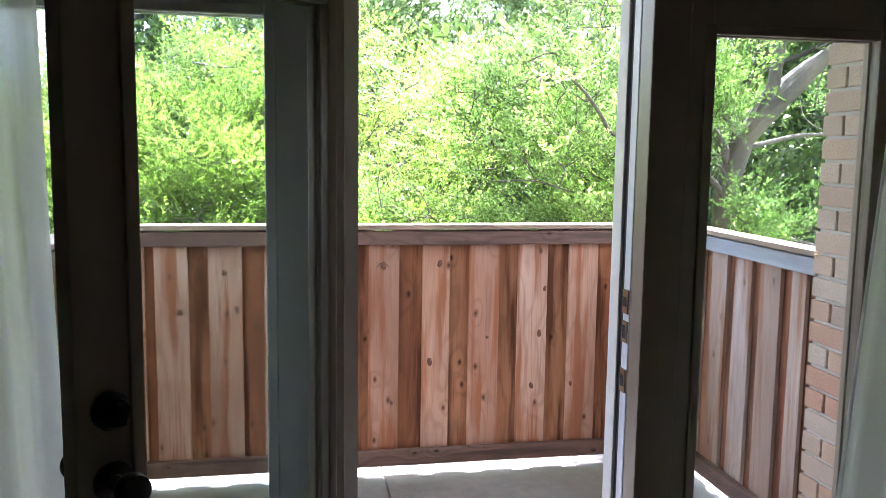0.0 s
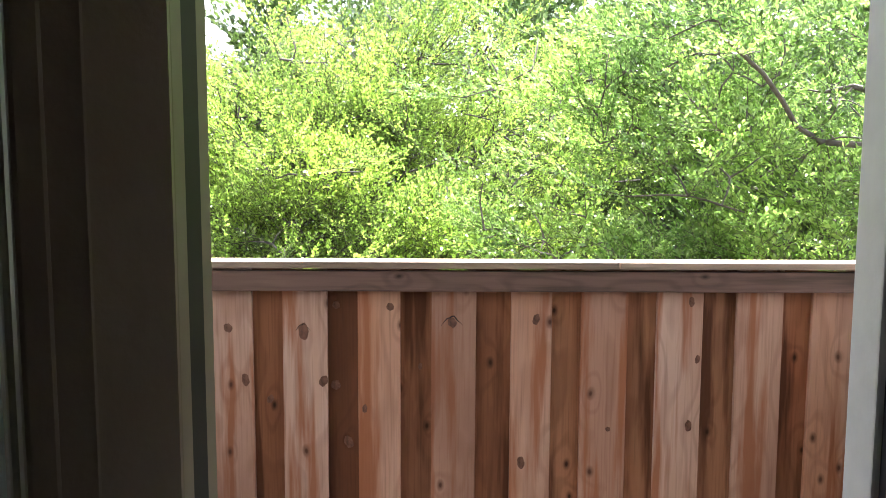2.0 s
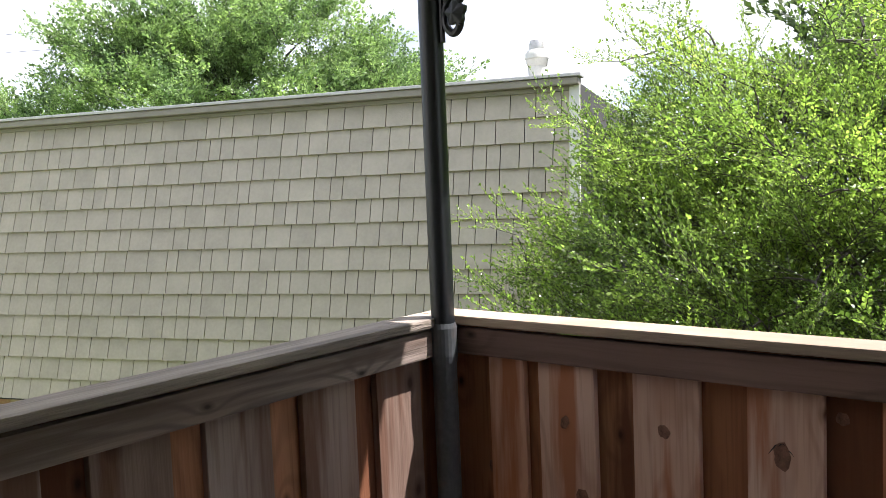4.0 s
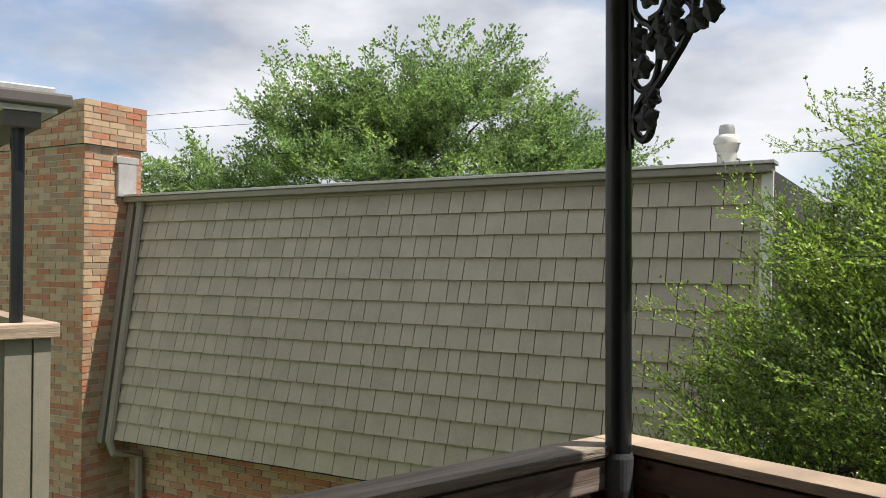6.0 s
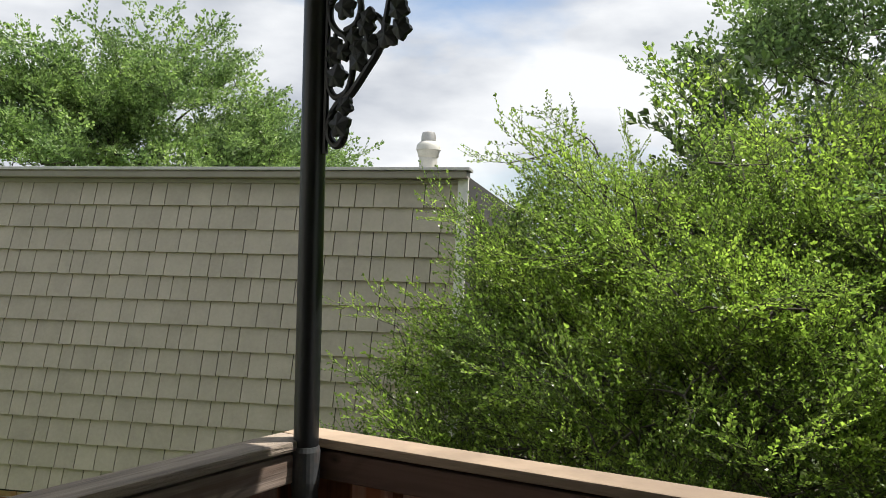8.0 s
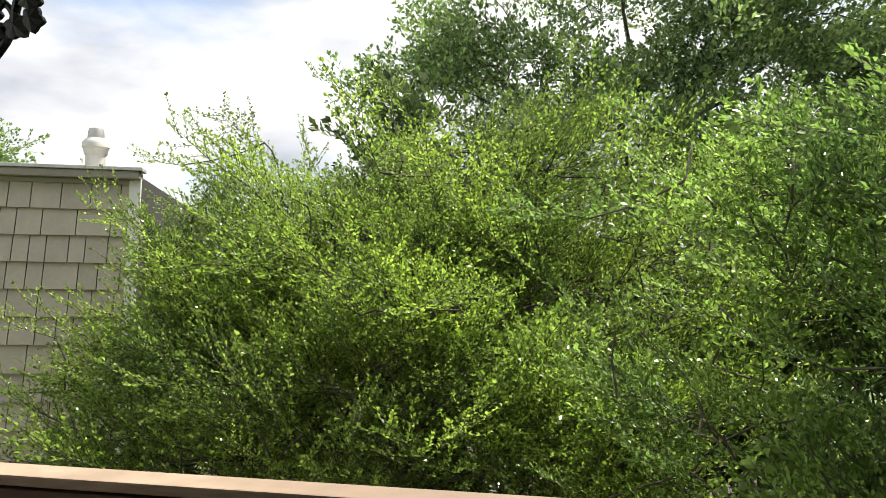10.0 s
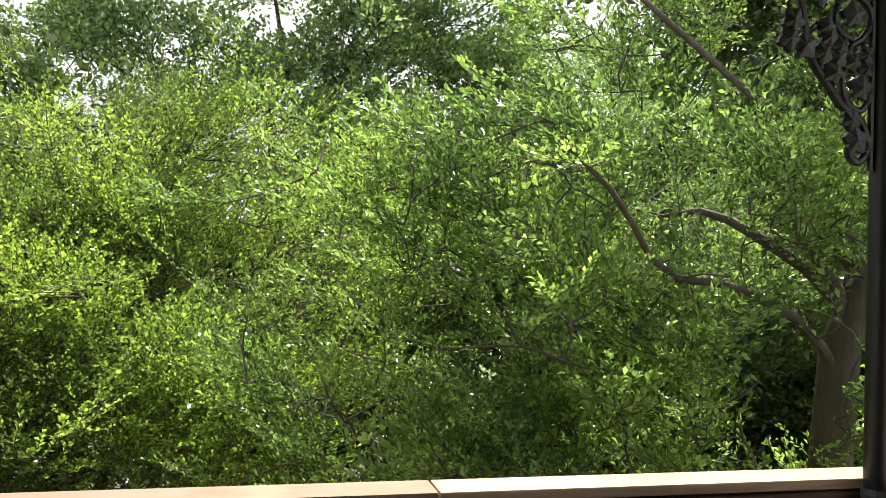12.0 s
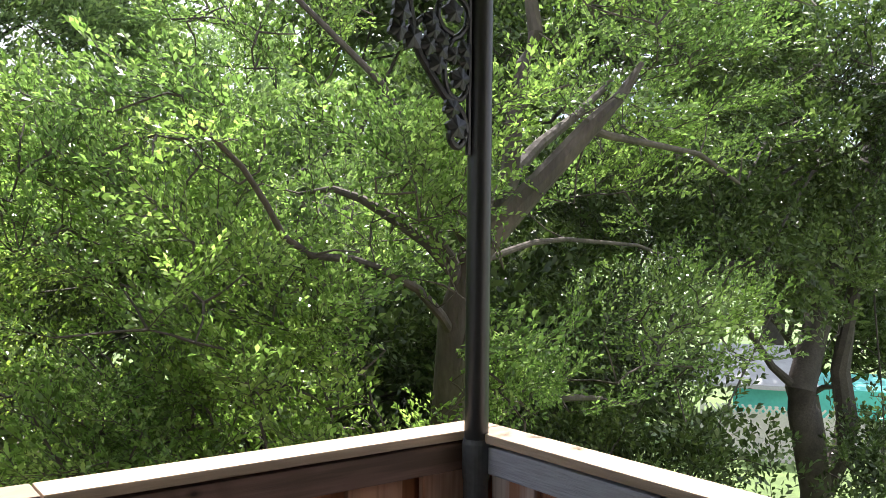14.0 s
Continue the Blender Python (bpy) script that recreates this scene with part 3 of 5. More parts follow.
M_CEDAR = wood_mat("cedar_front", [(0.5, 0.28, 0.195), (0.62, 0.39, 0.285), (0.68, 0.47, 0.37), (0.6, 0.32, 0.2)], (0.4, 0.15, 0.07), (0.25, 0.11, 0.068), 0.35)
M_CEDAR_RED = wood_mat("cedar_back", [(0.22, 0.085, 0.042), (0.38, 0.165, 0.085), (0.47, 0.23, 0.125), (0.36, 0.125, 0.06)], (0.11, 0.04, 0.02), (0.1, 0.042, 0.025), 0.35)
M_CEDAR_GREY = wood_mat("cedar_weathered", [(0.25, 0.17, 0.13), (0.33, 0.24, 0.19), (0.4, 0.31, 0.26), (0.3, 0.17, 0.11)], (0.16, 0.08, 0.05), (0.14, 0.08, 0.06))
M_CEDAR_PALE = wood_mat("cedar_silvered", [(0.42, 0.3, 0.24), (0.54, 0.42, 0.35), (0.57, 0.48, 0.43), (0.52, 0.34, 0.23)], (0.34, 0.16, 0.09), (0.22, 0.14, 0.11), 0.35)
M_RAIL_GREY = wood_mat("weathered_rail", [(0.2, 0.155, 0.13), (0.28, 0.225, 0.19), (0.36, 0.3, 0.26), (0.25, 0.18, 0.14)], (0.13, 0.09, 0.07), (0.085, 0.065, 0.055), 0.3, True, 0.5)
M_RAIL = wood_mat("rail_wood", [(0.17, 0.1, 0.08), (0.23, 0.145, 0.115), (0.3, 0.2, 0.16), (0.22, 0.13, 0.1)], (0.1, 0.07, 0.055), (0.09, 0.06, 0.05), 0.3, True, 0.35)
M_KNOT = mat("knot", (0.2, 0.095, 0.06), 0.75, vary=0.35, scale=60, bump=0.5, bump_scale=120)
M_CAP_GREY = mat("weathered_cap_wood", (0.4, 0.325, 0.255), 0.8, vary=0.22, scale=3, stretch=(9, 0.6, 9), bump=0.5, bump_scale=30, dark=(0.15, 0.12, 0.1), dark_at=(0.5, 0.7), piece=0.2)
M_CAP = mat("cap_wood", (0.41, 0.305, 0.215), 0.75, vary=0.2, scale=3, stretch=(0.6, 0.6, 9), bump=0.3, bump_scale=30, dark=(0.22, 0.16, 0.115), dark_at=(0.5, 0.72), piece=0.3)


def board_mesh(w, z0, z1, mat_):
    """A board standing on z, its back on the plane y = 0, facing -y."""
    bm = box((-w / 2, -0.017, z0), (w / 2, 0.0, z1), 0.0025)
    me = bpy.data.meshes.new("board")
    bm.to_mesh(me)
    bm.free()
    me.materials.append(mat_)
    return me


def fence(name, label, length, fronts, m, rail_mat, front_mat=None, knots=()):
    """A run of railing along its own x from 0 to length, inner face at y = 0 and facing -y. fronts: centre and width of the front boards."""
    t = thing(name, label, "fence", "balcony fences")
    t.matrix_world = m
    rng = random.Random(name + label)
    made = []
    for x, w in fronts:
        o = new("board", board_mesh(w, 0.075, 1.057, front_mat or M_CEDAR))
        o.parent = t
        o.matrix_local = pose(x, rng.uniform(-0.001, 0.002), rng.uniform(-0.004, 0.004), rng.uniform(-0.2, 0.2), rng.uniform(-0.2, 0.2), 0)
        made.append((x, w, o))
    edges = [0.0] + [e for x, w in fronts for e in (x - w / 2, x + w / 2)] + [length]
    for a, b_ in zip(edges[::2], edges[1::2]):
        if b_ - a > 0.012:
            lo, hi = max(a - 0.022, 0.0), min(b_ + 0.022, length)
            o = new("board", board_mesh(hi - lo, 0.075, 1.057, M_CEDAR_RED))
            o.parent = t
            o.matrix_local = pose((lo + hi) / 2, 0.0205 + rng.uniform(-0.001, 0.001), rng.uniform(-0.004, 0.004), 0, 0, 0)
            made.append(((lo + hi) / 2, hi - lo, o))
    for x, z, r in knots:
        hit_ = [q for q in made if abs(q[0] - x) < q[1] / 2]
        if not hit_:
            continue
        board = hit_[0][2]
        bm = lathe([(r * 0.8, 0.0), (r * 0.74, 0.0008), (r * 0.55, 0.0012), (r * 0.1, 0.0005)], 14, "y")
        for v in bm.verts:
            a = math.atan2(v.co.z, v.co.x)
            k = 1 + 0.16 * math.sin(2 * a + x * 40) + 0.08 * math.sin(5 * a + z * 30)
            v.co = Vector((v.co.x * k * 0.85, -0.0172 - v.co.y, v.co.z * k * 1.15))
        bmesh.ops.recalc_face_normals(bm, faces=bm.faces)
        kn = part("knot", bm, M_KNOT, board)
        kn.location = (x - hit_[0][0], 0, z)
    part("top_rail", box((0.0, -0.042, 0.998), (length, -0.0185, CAPZ - 0.027), 0.004), rail_mat, t)
    part("bottom_rail", box((0.0, -0.05, 0.055), (length, -0.0185, 0.122), 0.004), M_RAIL, t)
    part("back_rail", box((0.0, 0.0215, 0.9), (length, 0.034, 1.0), 0.003), M_RAIL, t)
    return t


FRONTS = [(-0.597, 0.09), (-0.448, 0.129), (-0.24, 0.131), (-0.027, 0.127), (0.187, 0.121), (0.397, 0.127), (0.62, 0.116), (0.83, 0.132), (1.044, 0.13), (1.273, 0.131), (1.48, 0.13), (1.66, 0.12)]
KNOTS = [(-0.452, 0.88, 0.015), (-0.417, 0.734, 0.018), (-0.243, 0.885, 0.016), (-0.196, 0.734, 0.018), (-0.031, 0.88, 0.024), (-0.13, 0.674, 0.014), (0.063, 0.951, 0.014), (0.025, 0.736, 0.018), (0.06, 0.717, 0.018),
         (0.145, 0.651, 0.012), (0.096, 0.547, 0.02), (0.219, 0.948, 0.014), (0.304, 0.771, 0.01), (0.392, 0.909, 0.017), (0.633, 0.917, 0.016), (-0.656, 0.738, 0.014), (0.595, 0.496, 0.018), (0.846, 0.592, 0.009),
         (1.075, 0.969, 0.014), (1.097, 0.803, 0.012), (1.077, 0.607, 0.016), (0.432, 0.325, 0.011), (1.047, 0.375, 0.015), (1.228, 0.373, 0.012)]
front_f = fence("wooden_fence", "reddish cedar board-on-board balcony fence with knots", FX1 - FX0, [(x - FX0, w) for x, w in FRONTS], pose(FX0, FY, 0), M_RAIL, None, [(x - FX0, z, r) for x, z, r in KNOTS])
for cx, cz, w in ((0.394, 0.924, 0.034), (-0.03, 0.9, 0.022)):
    arc = [(cx - FX0 + w * u, -0.0175, cz - abs(u) ** 1.6 * w * 0.95 + 0.003 * math.sin(9 * u)) for u in (-1, -0.7, -0.4, -0.15, 0, 0.2, 0.45, 0.75, 1)]
    part("crack", tube(arc, [0.0006, 0.0012, 0.0018, 0.002, 0.0022, 0.002, 0.0016, 0.001, 0.0006], 6), M_STRIP, front_f, "dark drying crack above a knot")
left_f = fence("wooden_fence", "weathered cedar balcony fence beside the corner post", FY - 1.93, [(0.1 + 0.205 * k, 0.136) for k in range(7)], pose(FX0, 1.93, 0, 0, 0, 90), M_RAIL_GREY, M_CEDAR_GREY)
# weathered silver wood, with blue skylight mixed into the colour
M_SILVER = mat("silvered_sky_tinted_rail", (0.40, 0.41, 0.45), 0.7, vary=0.15, scale=3, stretch=(0.6, 0.6, 9), bump=0.4, bump_scale=30, dark=(0.2, 0.17, 0.15), piece=0.2)
right_f = fence("wooden_fence", "cedar balcony fence ending at the brick wall, rail silvered", FY - 2.44, [(0.15, 0.13), (0.34, 0.12), (0.52, 0.12), (0.71, 0.13), (0.88, 0.08)], pose(FX1, FY, 0, 0, 0, -90), M_SILVER, M_CEDAR_PALE)


def cap(lo, hi, parent, z=CAPZ):
    return part("cap_board", box((lo[0], lo[1], z - 0.02), (hi[0], hi[1], z), 0.004), M_CAP_GREY if parent is left_f else M_CAP, parent)


def caps():
    for t, a, b in ((front_f, (FX0 - 0.035, FY - 0.05), (0.86, FY + 0.035)), (front_f, (0.863, FY - 0.05), (FX1 + 0.035, FY + 0.035)),
                    (left_f, (FX0 - 0.035, 1.93), (FX0 + 0.05, FY - 0.053)), (right_f, (FX1 - 0.05, 2.44), (FX1 + 0.035, FY - 0.053))):
        o = cap(a, b, t)
        o.matrix_parent_inverse = t.matrix_world.inverted()


bpy.context.view_layer.update()
caps()


def scroll(bm, c, r0, turns, start, rr, sx=1):
    pts = []
    n = int(26 * turns)
    for i in range(n + 1):
        a = start + i / 26 * math.tau
        r = r0 * (1 - 0.75 * i / n)
        pts.append((c[0] + sx * r * math.cos(a), c[1], c[2] + r * math.sin(a)))
    add_tube(bm, pts, [rr] * len(pts), 6)


def vine_leaf(bm, c, s, ang):
    """A cast ivy leaf: five lobes, domed."""
    n = 20
    ring = []
    for k in range(n):
        a = k * math.tau / n
        r = s * (0.86 + 0.15 * math.cos(5 * a) + 0.1 * math.cos(a))
        ring.append((c[0] + r * math.cos(a + ang), c[2] + r * math.sin(a + ang)))
    fr = [bm.verts.new((x, c[1] - 0.005, z)) for x, z in ring]
    bk = [bm.verts.new((x, c[1] + 0.005, z)) for x, z in ring]
    cf, cb = bm.verts.new((c[0], c[1] - 0.012, c[2])), bm.verts.new((c[0], c[1] + 0.012, c[2]))
    for k in range(n):
        j = (k + 1) % n
        bm.faces.new((fr[k], fr[j], cf))
        bm.faces.new((bk[j], bk[k], cb))
        bm.faces.new((fr[j], fr[k], bk[k], bk[j]))


def iron_post(x, y, side, label):
    t = thing("iron_post", label, "post", "balcony posts", (x, y, 0))
    part("pipe", tube([(0, 0, 1.02), (0, 0, 2.2)], [0.0255, 0.0255], 24), M_BLACK, t, smooth=True)
    part("lower_pipe", tube([(0, 0, 0), (0, 0, 1.0)], [0.0265, 0.0265], 24), M_GREYPIPE, t, "grey lower pipe")
    part("collar", tube([(0, 0, 0.985), (0, 0, 1.0), (0, 0, 1.06), (0, 0, 1.07)], [0.028, 0.0295, 0.0295, 0.027], 24), M_GREYPIPE, t, "rusty grey sleeve")
    part("foot_plate", box((-0.06, -0.06, 0.0005), (0.06, 0.06, 0.01), 0.002), M_GREYPIPE, t)
    s = side
    part("back_bar", tube([(s * 0.031, 0, 1.66), (s * 0.031, 0, 2.2)], [0.006, 0.006], 6), M_BLACK, t)

    def curl(pts, r, name="scroll", label=""):
        """A cast bar through the given points, rounded between them."""
        p = [Vector((s * x, 0, z)) for x, z in pts]
        out = []
        for a, b_, c, d in zip([p[0]] + p, p, p[1:], p[2:] + [p[-1]]):
            for k in range(4):
                f = k / 4
                out.append(0.5 * (2 * b_ + (c - a) * f + (2 * a - 5 * b_ + 4 * c - d) * f * f + (3 * b_ - a - 3 * c + d) * f ** 3))
        out.append(p[-1])
        part(name, tube(out, [r] * len(out), 8), M_BLACK, t, label, True)

    # brace rising outwards, its tail curled below
    curl([(0.36, 2.2), (0.3, 2.13), (0.235, 2.07), (0.195, 2.0), (0.18, 1.934), (0.164, 1.866), (0.13, 1.819), (0.094, 1.777), (0.071, 1.765), (0.05, 1.745), (0.039, 1.715), (0.043, 1.69), (0.06, 1.675), (0.075, 1.685), (0.079, 1.702)], 0.0085, "brace", "cast iron scroll bracket with ivy leaves")
    curl([(0.034, 1.83), (0.036, 1.8), (0.046, 1.779), (0.062, 1.771), (0.085, 1.785), (0.096, 1.822), (0.091, 1.86), (0.076, 1.891), (0.055, 1.905), (0.038, 1.93), (0.04, 1.965), (0.07, 1.985), (0.104, 1.972), (0.113, 1.94), (0.1, 1.913), (0.075, 1.903)], 0.007)
    curl([(0.05, 1.9), (0.052, 1.875), (0.045, 1.85)], 0.005)
    curl([(0.164, 1.866), (0.17, 1.9), (0.151, 1.924), (0.13, 1.926), (0.11, 1.912)], 0.006)
    curl([(0.11, 1.875), (0.14, 1.866), (0.164, 1.885)], 0.005)
    curl([(0.04, 2.08), (0.06, 2.02), (0.11, 2.0), (0.15, 2.03), (0.15, 2.08), (0.11, 2.1), (0.08, 2.08), (0.085, 2.05)], 0.007)
    curl([(0.195, 2.0), (0.17, 2.06), (0.18, 2.13), (0.23, 2.15), (0.26, 2.12), (0.24, 2.09)], 0.007)
    curl([(0.04, 2.19), (0.07, 2.14), (0.12, 2.14), (0.14, 2.17), (0.12, 2.19)], 0.006)
    rng = random.Random(4)
    for x, z, r in ((0.06, 1.811, 0.026), (0.05, 1.873, 0.021), (0.078, 1.858, 0.02), (0.081, 1.75, 0.021), (0.069, 1.713, 0.027), (0.117, 1.835, 0.023), (0.181, 1.881, 0.026), (0.212, 1.892, 0.024), (0.141, 1.871, 0.022),
                    (0.136, 1.92, 0.02), (0.105, 1.888, 0.02), (0.078, 1.946, 0.026), (0.206, 1.925, 0.024), (0.05, 1.848, 0.018), (0.13, 1.9, 0.022), (0.11, 1.865, 0.021), (0.1, 2.05, 0.026), (0.15, 1.98, 0.024), (0.235, 1.99, 0.025),
                    (0.06, 2.03, 0.022), (0.21, 2.12, 0.026), (0.27, 2.07, 0.025), (0.31, 2.11, 0.025), (0.1, 2.16, 0.026), (0.16, 2.12, 0.024), (0.34, 2.16, 0.024)):
        bm = bmesh.new()
        vine_leaf(bm, (s * x, -0.004, z), r, rng.uniform(0, 6))
        part("ivy_leaf", bm, M_BLACK, t)
    return t


iron_post(FX0 + 0.052, FY - 0.075, 1, "black iron balcony post with leafy scroll bracket")
iron_post(FX1 - 0.052, FY - 0.075, -1, "black iron balcony post with leafy scroll bracket")


# ---- trees ----
def basis(d, roll):
    """Rotation matrices (n,3,3) that carry +z onto the directions d, with a roll."""
    z = d / np.linalg.norm(d, axis=1, keepdims=True)
    h = np.where(np.abs(z[:, 2:3]) > 0.92, np.array([[1.0, 0, 0]]), np.array([[0, 0, 1.0]]))
    x = np.cross(h, z)
    x /= np.linalg.norm(x, axis=1, keepdims=True)
    y = np.cross(z, x)
    c, s = np.cos(roll)[:, None], np.sin(roll)[:, None]
    return np.stack([c * x + s * y, -s * x + c * y, z], axis=2)


def twig_tris(p, q, r):
    """A three-sided tapering twig from p to q: points and faces."""
    d = q - p
    d = d / np.linalg.norm(d)
    u = np.cross(d, [0.3, 0.5, 0.8])
    u /= np.linalg.norm(u)
    w = np.cross(d, u)
    a = [r * (math.cos(k * 2.0944) * u + math.sin(k * 2.0944) * w) for k in range(3)]
    v = [p + k for k in a] + [q + k * 0.4 for k in a]
    return v, [(0, 1, 4, 3), (1, 2, 5, 4), (2, 0, 3, 5)]


def spray(rng, length, sides, per, ll, lw, spread):
    """A leafy bough along +z, spread flat along x with +y its upper side: points and faces of its leaves and of its twigs."""
    lv, tv, tf = [], [], []

    def leaf(p, d, size):
        d = d / np.linalg.norm(d)
        s = np.cross(d, np.array([0, 1.0, 0]) + rng.normal(size=3) * 0.75)
        s /= np.linalg.norm(s)
        n = np.cross(s, d)
        l, w = ll * size, lw * size
        lv.extend([p, p + d * l * 0.55 + s * w * 0.5 + n * w * 0.18, p + d * l - n * l * 0.06, p + d * l * 0.55 - s * w * 0.5 + n * w * 0.18])

    def shoot(p, d, ln, count, r, bend):
        q = p
        turn = -1
        for k in range(2):
            e = d + bend * k
            e = e / np.linalg.norm(e)
            n0, q = q, q + e * ln * 0.5
            if ll < 0.04 or not tv:   # of large boughs far off, the main stem alone
                v, f = twig_tris(n0, q, r * (1 - 0.4 * k))
                o = len(tv)
                tv.extend(v)
                tf.extend([tuple(i + o for i in x) for x in f])
            side = np.cross(e, np.array([0, 1.0, 0]))
            for i in range(max(2, count // 2)):
                u = (i + 0.5 + rng.uniform(-0.35, 0.35)) / max(2, count // 2)
                turn = -turn
                leaf(n0 + (q - n0) * u, e * rng.uniform(0.5, 0.9) + side * turn * rng.uniform(0.2, 0.9) + np.array([0, rng.uniform(-0.15, 0.6), 0]), rng.uniform(0.65, 1.15))
        for k in range(3):
            leaf(q, e + rng.normal(size=3) * 0.45, rng.uniform(0.7, 1.1))

    z = np.array([0.0, 0.0, 1.0])
    shoot(np.zeros(3), z, length, int(per * 1.6), length * 0.007, np.array([rng.uniform(-0.15, 0.15), 0.25, 0]))
    for i in range(sides):
        u = 0.1 + 0.82 * (i + rng.uniform(0, 0.7)) / sides
        a = rng.normal(0, 0.55) + (math.pi if i % 2 else 0)
        d = z * rng.uniform(0.6, 1.0) + spread * np.array([math.cos(a), 0.75 * math.sin(a) + 0.12, 0.0])
        d /= np.linalg.norm(d)
        ln = length * rng.uniform(0.3, 0.62) * (1.15 - 0.6 * u)
        shoot(z * length * u + np.array([0, 0.25 * length * max(0, u - 0.5) * 0.5, 0]), d, ln, max(4, int(per * ln / (length * 0.4))), length * 0.004, np.array([0, 0.3, 0]) + z * 0.25)
    return np.array(lv), np.arange(len(lv)).reshape(-1, 4), np.array(tv), np.array(tf)


def scatter(name, templates, pos, dirs, sizes, rng, which, material):
    vs, fs, off = [], [], 0
    pick = rng.integers(0, len(templates), len(pos))
    rot = basis(dirs, rng.normal(0, 0.45, len(pos)))
    for k, tpl in enumerate(templates):
        i = np.nonzero(pick == k)[0]
        if not len(i):
            continue
        v, f = tpl[which], tpl[which + 1]
        w = np.einsum("nij,vj->nvi", rot[i] * sizes[i, None, None], v) + pos[i, None, :]
        vs.append(w.reshape(-1, 3))
        fs.append((f[None] + (off + np.arange(len(i)) * len(v))[:, None, None]).reshape(-1, 4))
        off += len(i) * len(v)
    return np_mesh(name, np.concatenate(vs), np.concatenate(fs), material)


def limb_points(p, q, sag, rng, n=9, wob=0.05):
    p, q = Vector(p), Vector(q)
    ln = (q - p).length
    pts = []
    for i in range(n):
        f = i / (n - 1)
        w = wob * ln * math.sin(f * math.pi)
        pts.append(p.lerp(q, f) + Vector((rng.uniform(-w, w), rng.uniform(-w, w), rng.uniform(-w, w) + sag * ln * math.sin(f * math.pi))))
    return pts


def tree(name, label, trunk, limbs, lobes, count, leaf, seed, leaf_material, bark, rise=0.35, group="", clump=1.0, forked=True):
    """trunk: (points, radii). limbs: (points, radii) each. lobes: (centre, radii). leaf: (spray length, sides, leaves a shoot, leaf length, width, spread)."""
    rng, prng = np.random.default_rng(seed), random.Random(seed)
    base = Vector(trunk[0][0])
    t = thing(name, label, "tree", group, base)
    inv = Matrix.Translation(-base)

    def under(ob):
        ob.parent = t
        ob.matrix_parent_inverse = inv
        return ob

    under(link_bm("trunk", tube(trunk[0], trunk[1], 12), bark, smooth=True))
    for pts, radii in limbs:
        under(link_bm("limb", tube(pts, radii, 9), bark, smooth=True))
    top = trunk[0][-1]
    for c, r in lobes if forked else ():
        pts = limb_points(top, c, 0.06, prng, 8, 0.07)
        under(link_bm("limb", tube(pts, [trunk[1][-1] * 0.3 * (1 - 0.8 * i / 7) for i in range(8)], 7), bark, smooth=True))
    tpl = [spray(rng, *leaf) for _ in range(7)]
    # boughs reach out from inside each lobe, outwards from the trunk and upwards, in loose tiers with gaps between them
    cen, rad = np.array([c for c, _ in lobes], float), np.array([r for _, r in lobes], float)
    area = (rad[:, 0] * rad[:, 1] + rad[:, 1] * rad[:, 2] + rad[:, 0] * rad[:, 2])
    hubs = np.concatenate([cen] + [np.array(p, float)[len(p) // 2:] for p, _ in limbs])
    tips, dirs = [], []
    while len(tips) < count:
        k = rng.choice(len(cen), p=area / area.sum())
        d = rng.normal(size=3)
        d[2] = abs(d[2]) * 0.75 if d[2] < -0.25 else d[2]
        d /= np.linalg.norm(d)
        tip = cen[k] + d * rad[k] * (rng.uniform(0.55, 1.1) if rng.random() < 0.9 else rng.uniform(1.05, 1.3)) + rng.normal(size=3) * leaf[0] * 0.3
        p = Vector((tip[0], tip[1], tip[2] * 2.4)) * (0.6 / leaf[0])
        if noise.noise(p) + 0.5 * noise.noise(p * 2.1) < -0.05 * clump:
            continue
        out = np.array([tip[0] - base.x, tip[1] - base.y, 0.0])
        out /= np.linalg.norm(out) + 1e-6
        tips.append(tip)
        dirs.append(d * np.array([0.7, 0.7, 0.5]) + out * 0.6 + np.array([0, 0, rise]) + rng.normal(size=3) * 0.22)
    dirs = np.array(dirs)
    dirs /= np.linalg.norm(dirs, axis=1, keepdims=True)
    sizes = rng.uniform(0.65, 1.25, count)
    pos = np.array(tips) - dirs * (sizes * leaf[0])[:, None]
    under(tagged(new("crown", scatter("crown", tpl, pos, dirs, sizes, np.random.default_rng(seed + 1), 0, leaf_material)), kind="stuff"))
    under(tagged(new("twig", scatter("twig", tpl, pos, dirs, sizes, np.random.default_rng(seed + 1), 2, bark)), kind="stuff"))
    # each bough grows from the nearest wood that already stands, so that they fork again and again
    bm = bmesh.new()
    nodes = np.concatenate([hubs, np.zeros((count, 3))])
    n = len(hubs)
    order = np.argsort([((hubs - q) ** 2).sum(1).min() for q in pos])
    for k in order[::1 if leaf[3] < 0.05 else 3]:
        h = nodes[np.argmin(((nodes[:n] - pos[k]) ** 2).sum(1))]
        nodes[n] = pos[k]
        n += 1
        w = leaf[0] * 0.013
        add_tube(bm, limb_points(h, pos[k], 0.03, prng, 3, 0.1), [w, w * 0.75, w * 0.55], 4, False)
    under(tagged(link_bm("bough", bm, bark), kind="stuff"))
    return t


GZ = -2.9
structure("ground", box((-400, -400, GZ - 0.5), (400, 400, GZ)), M_GRASS, "green lawn around the buildings")

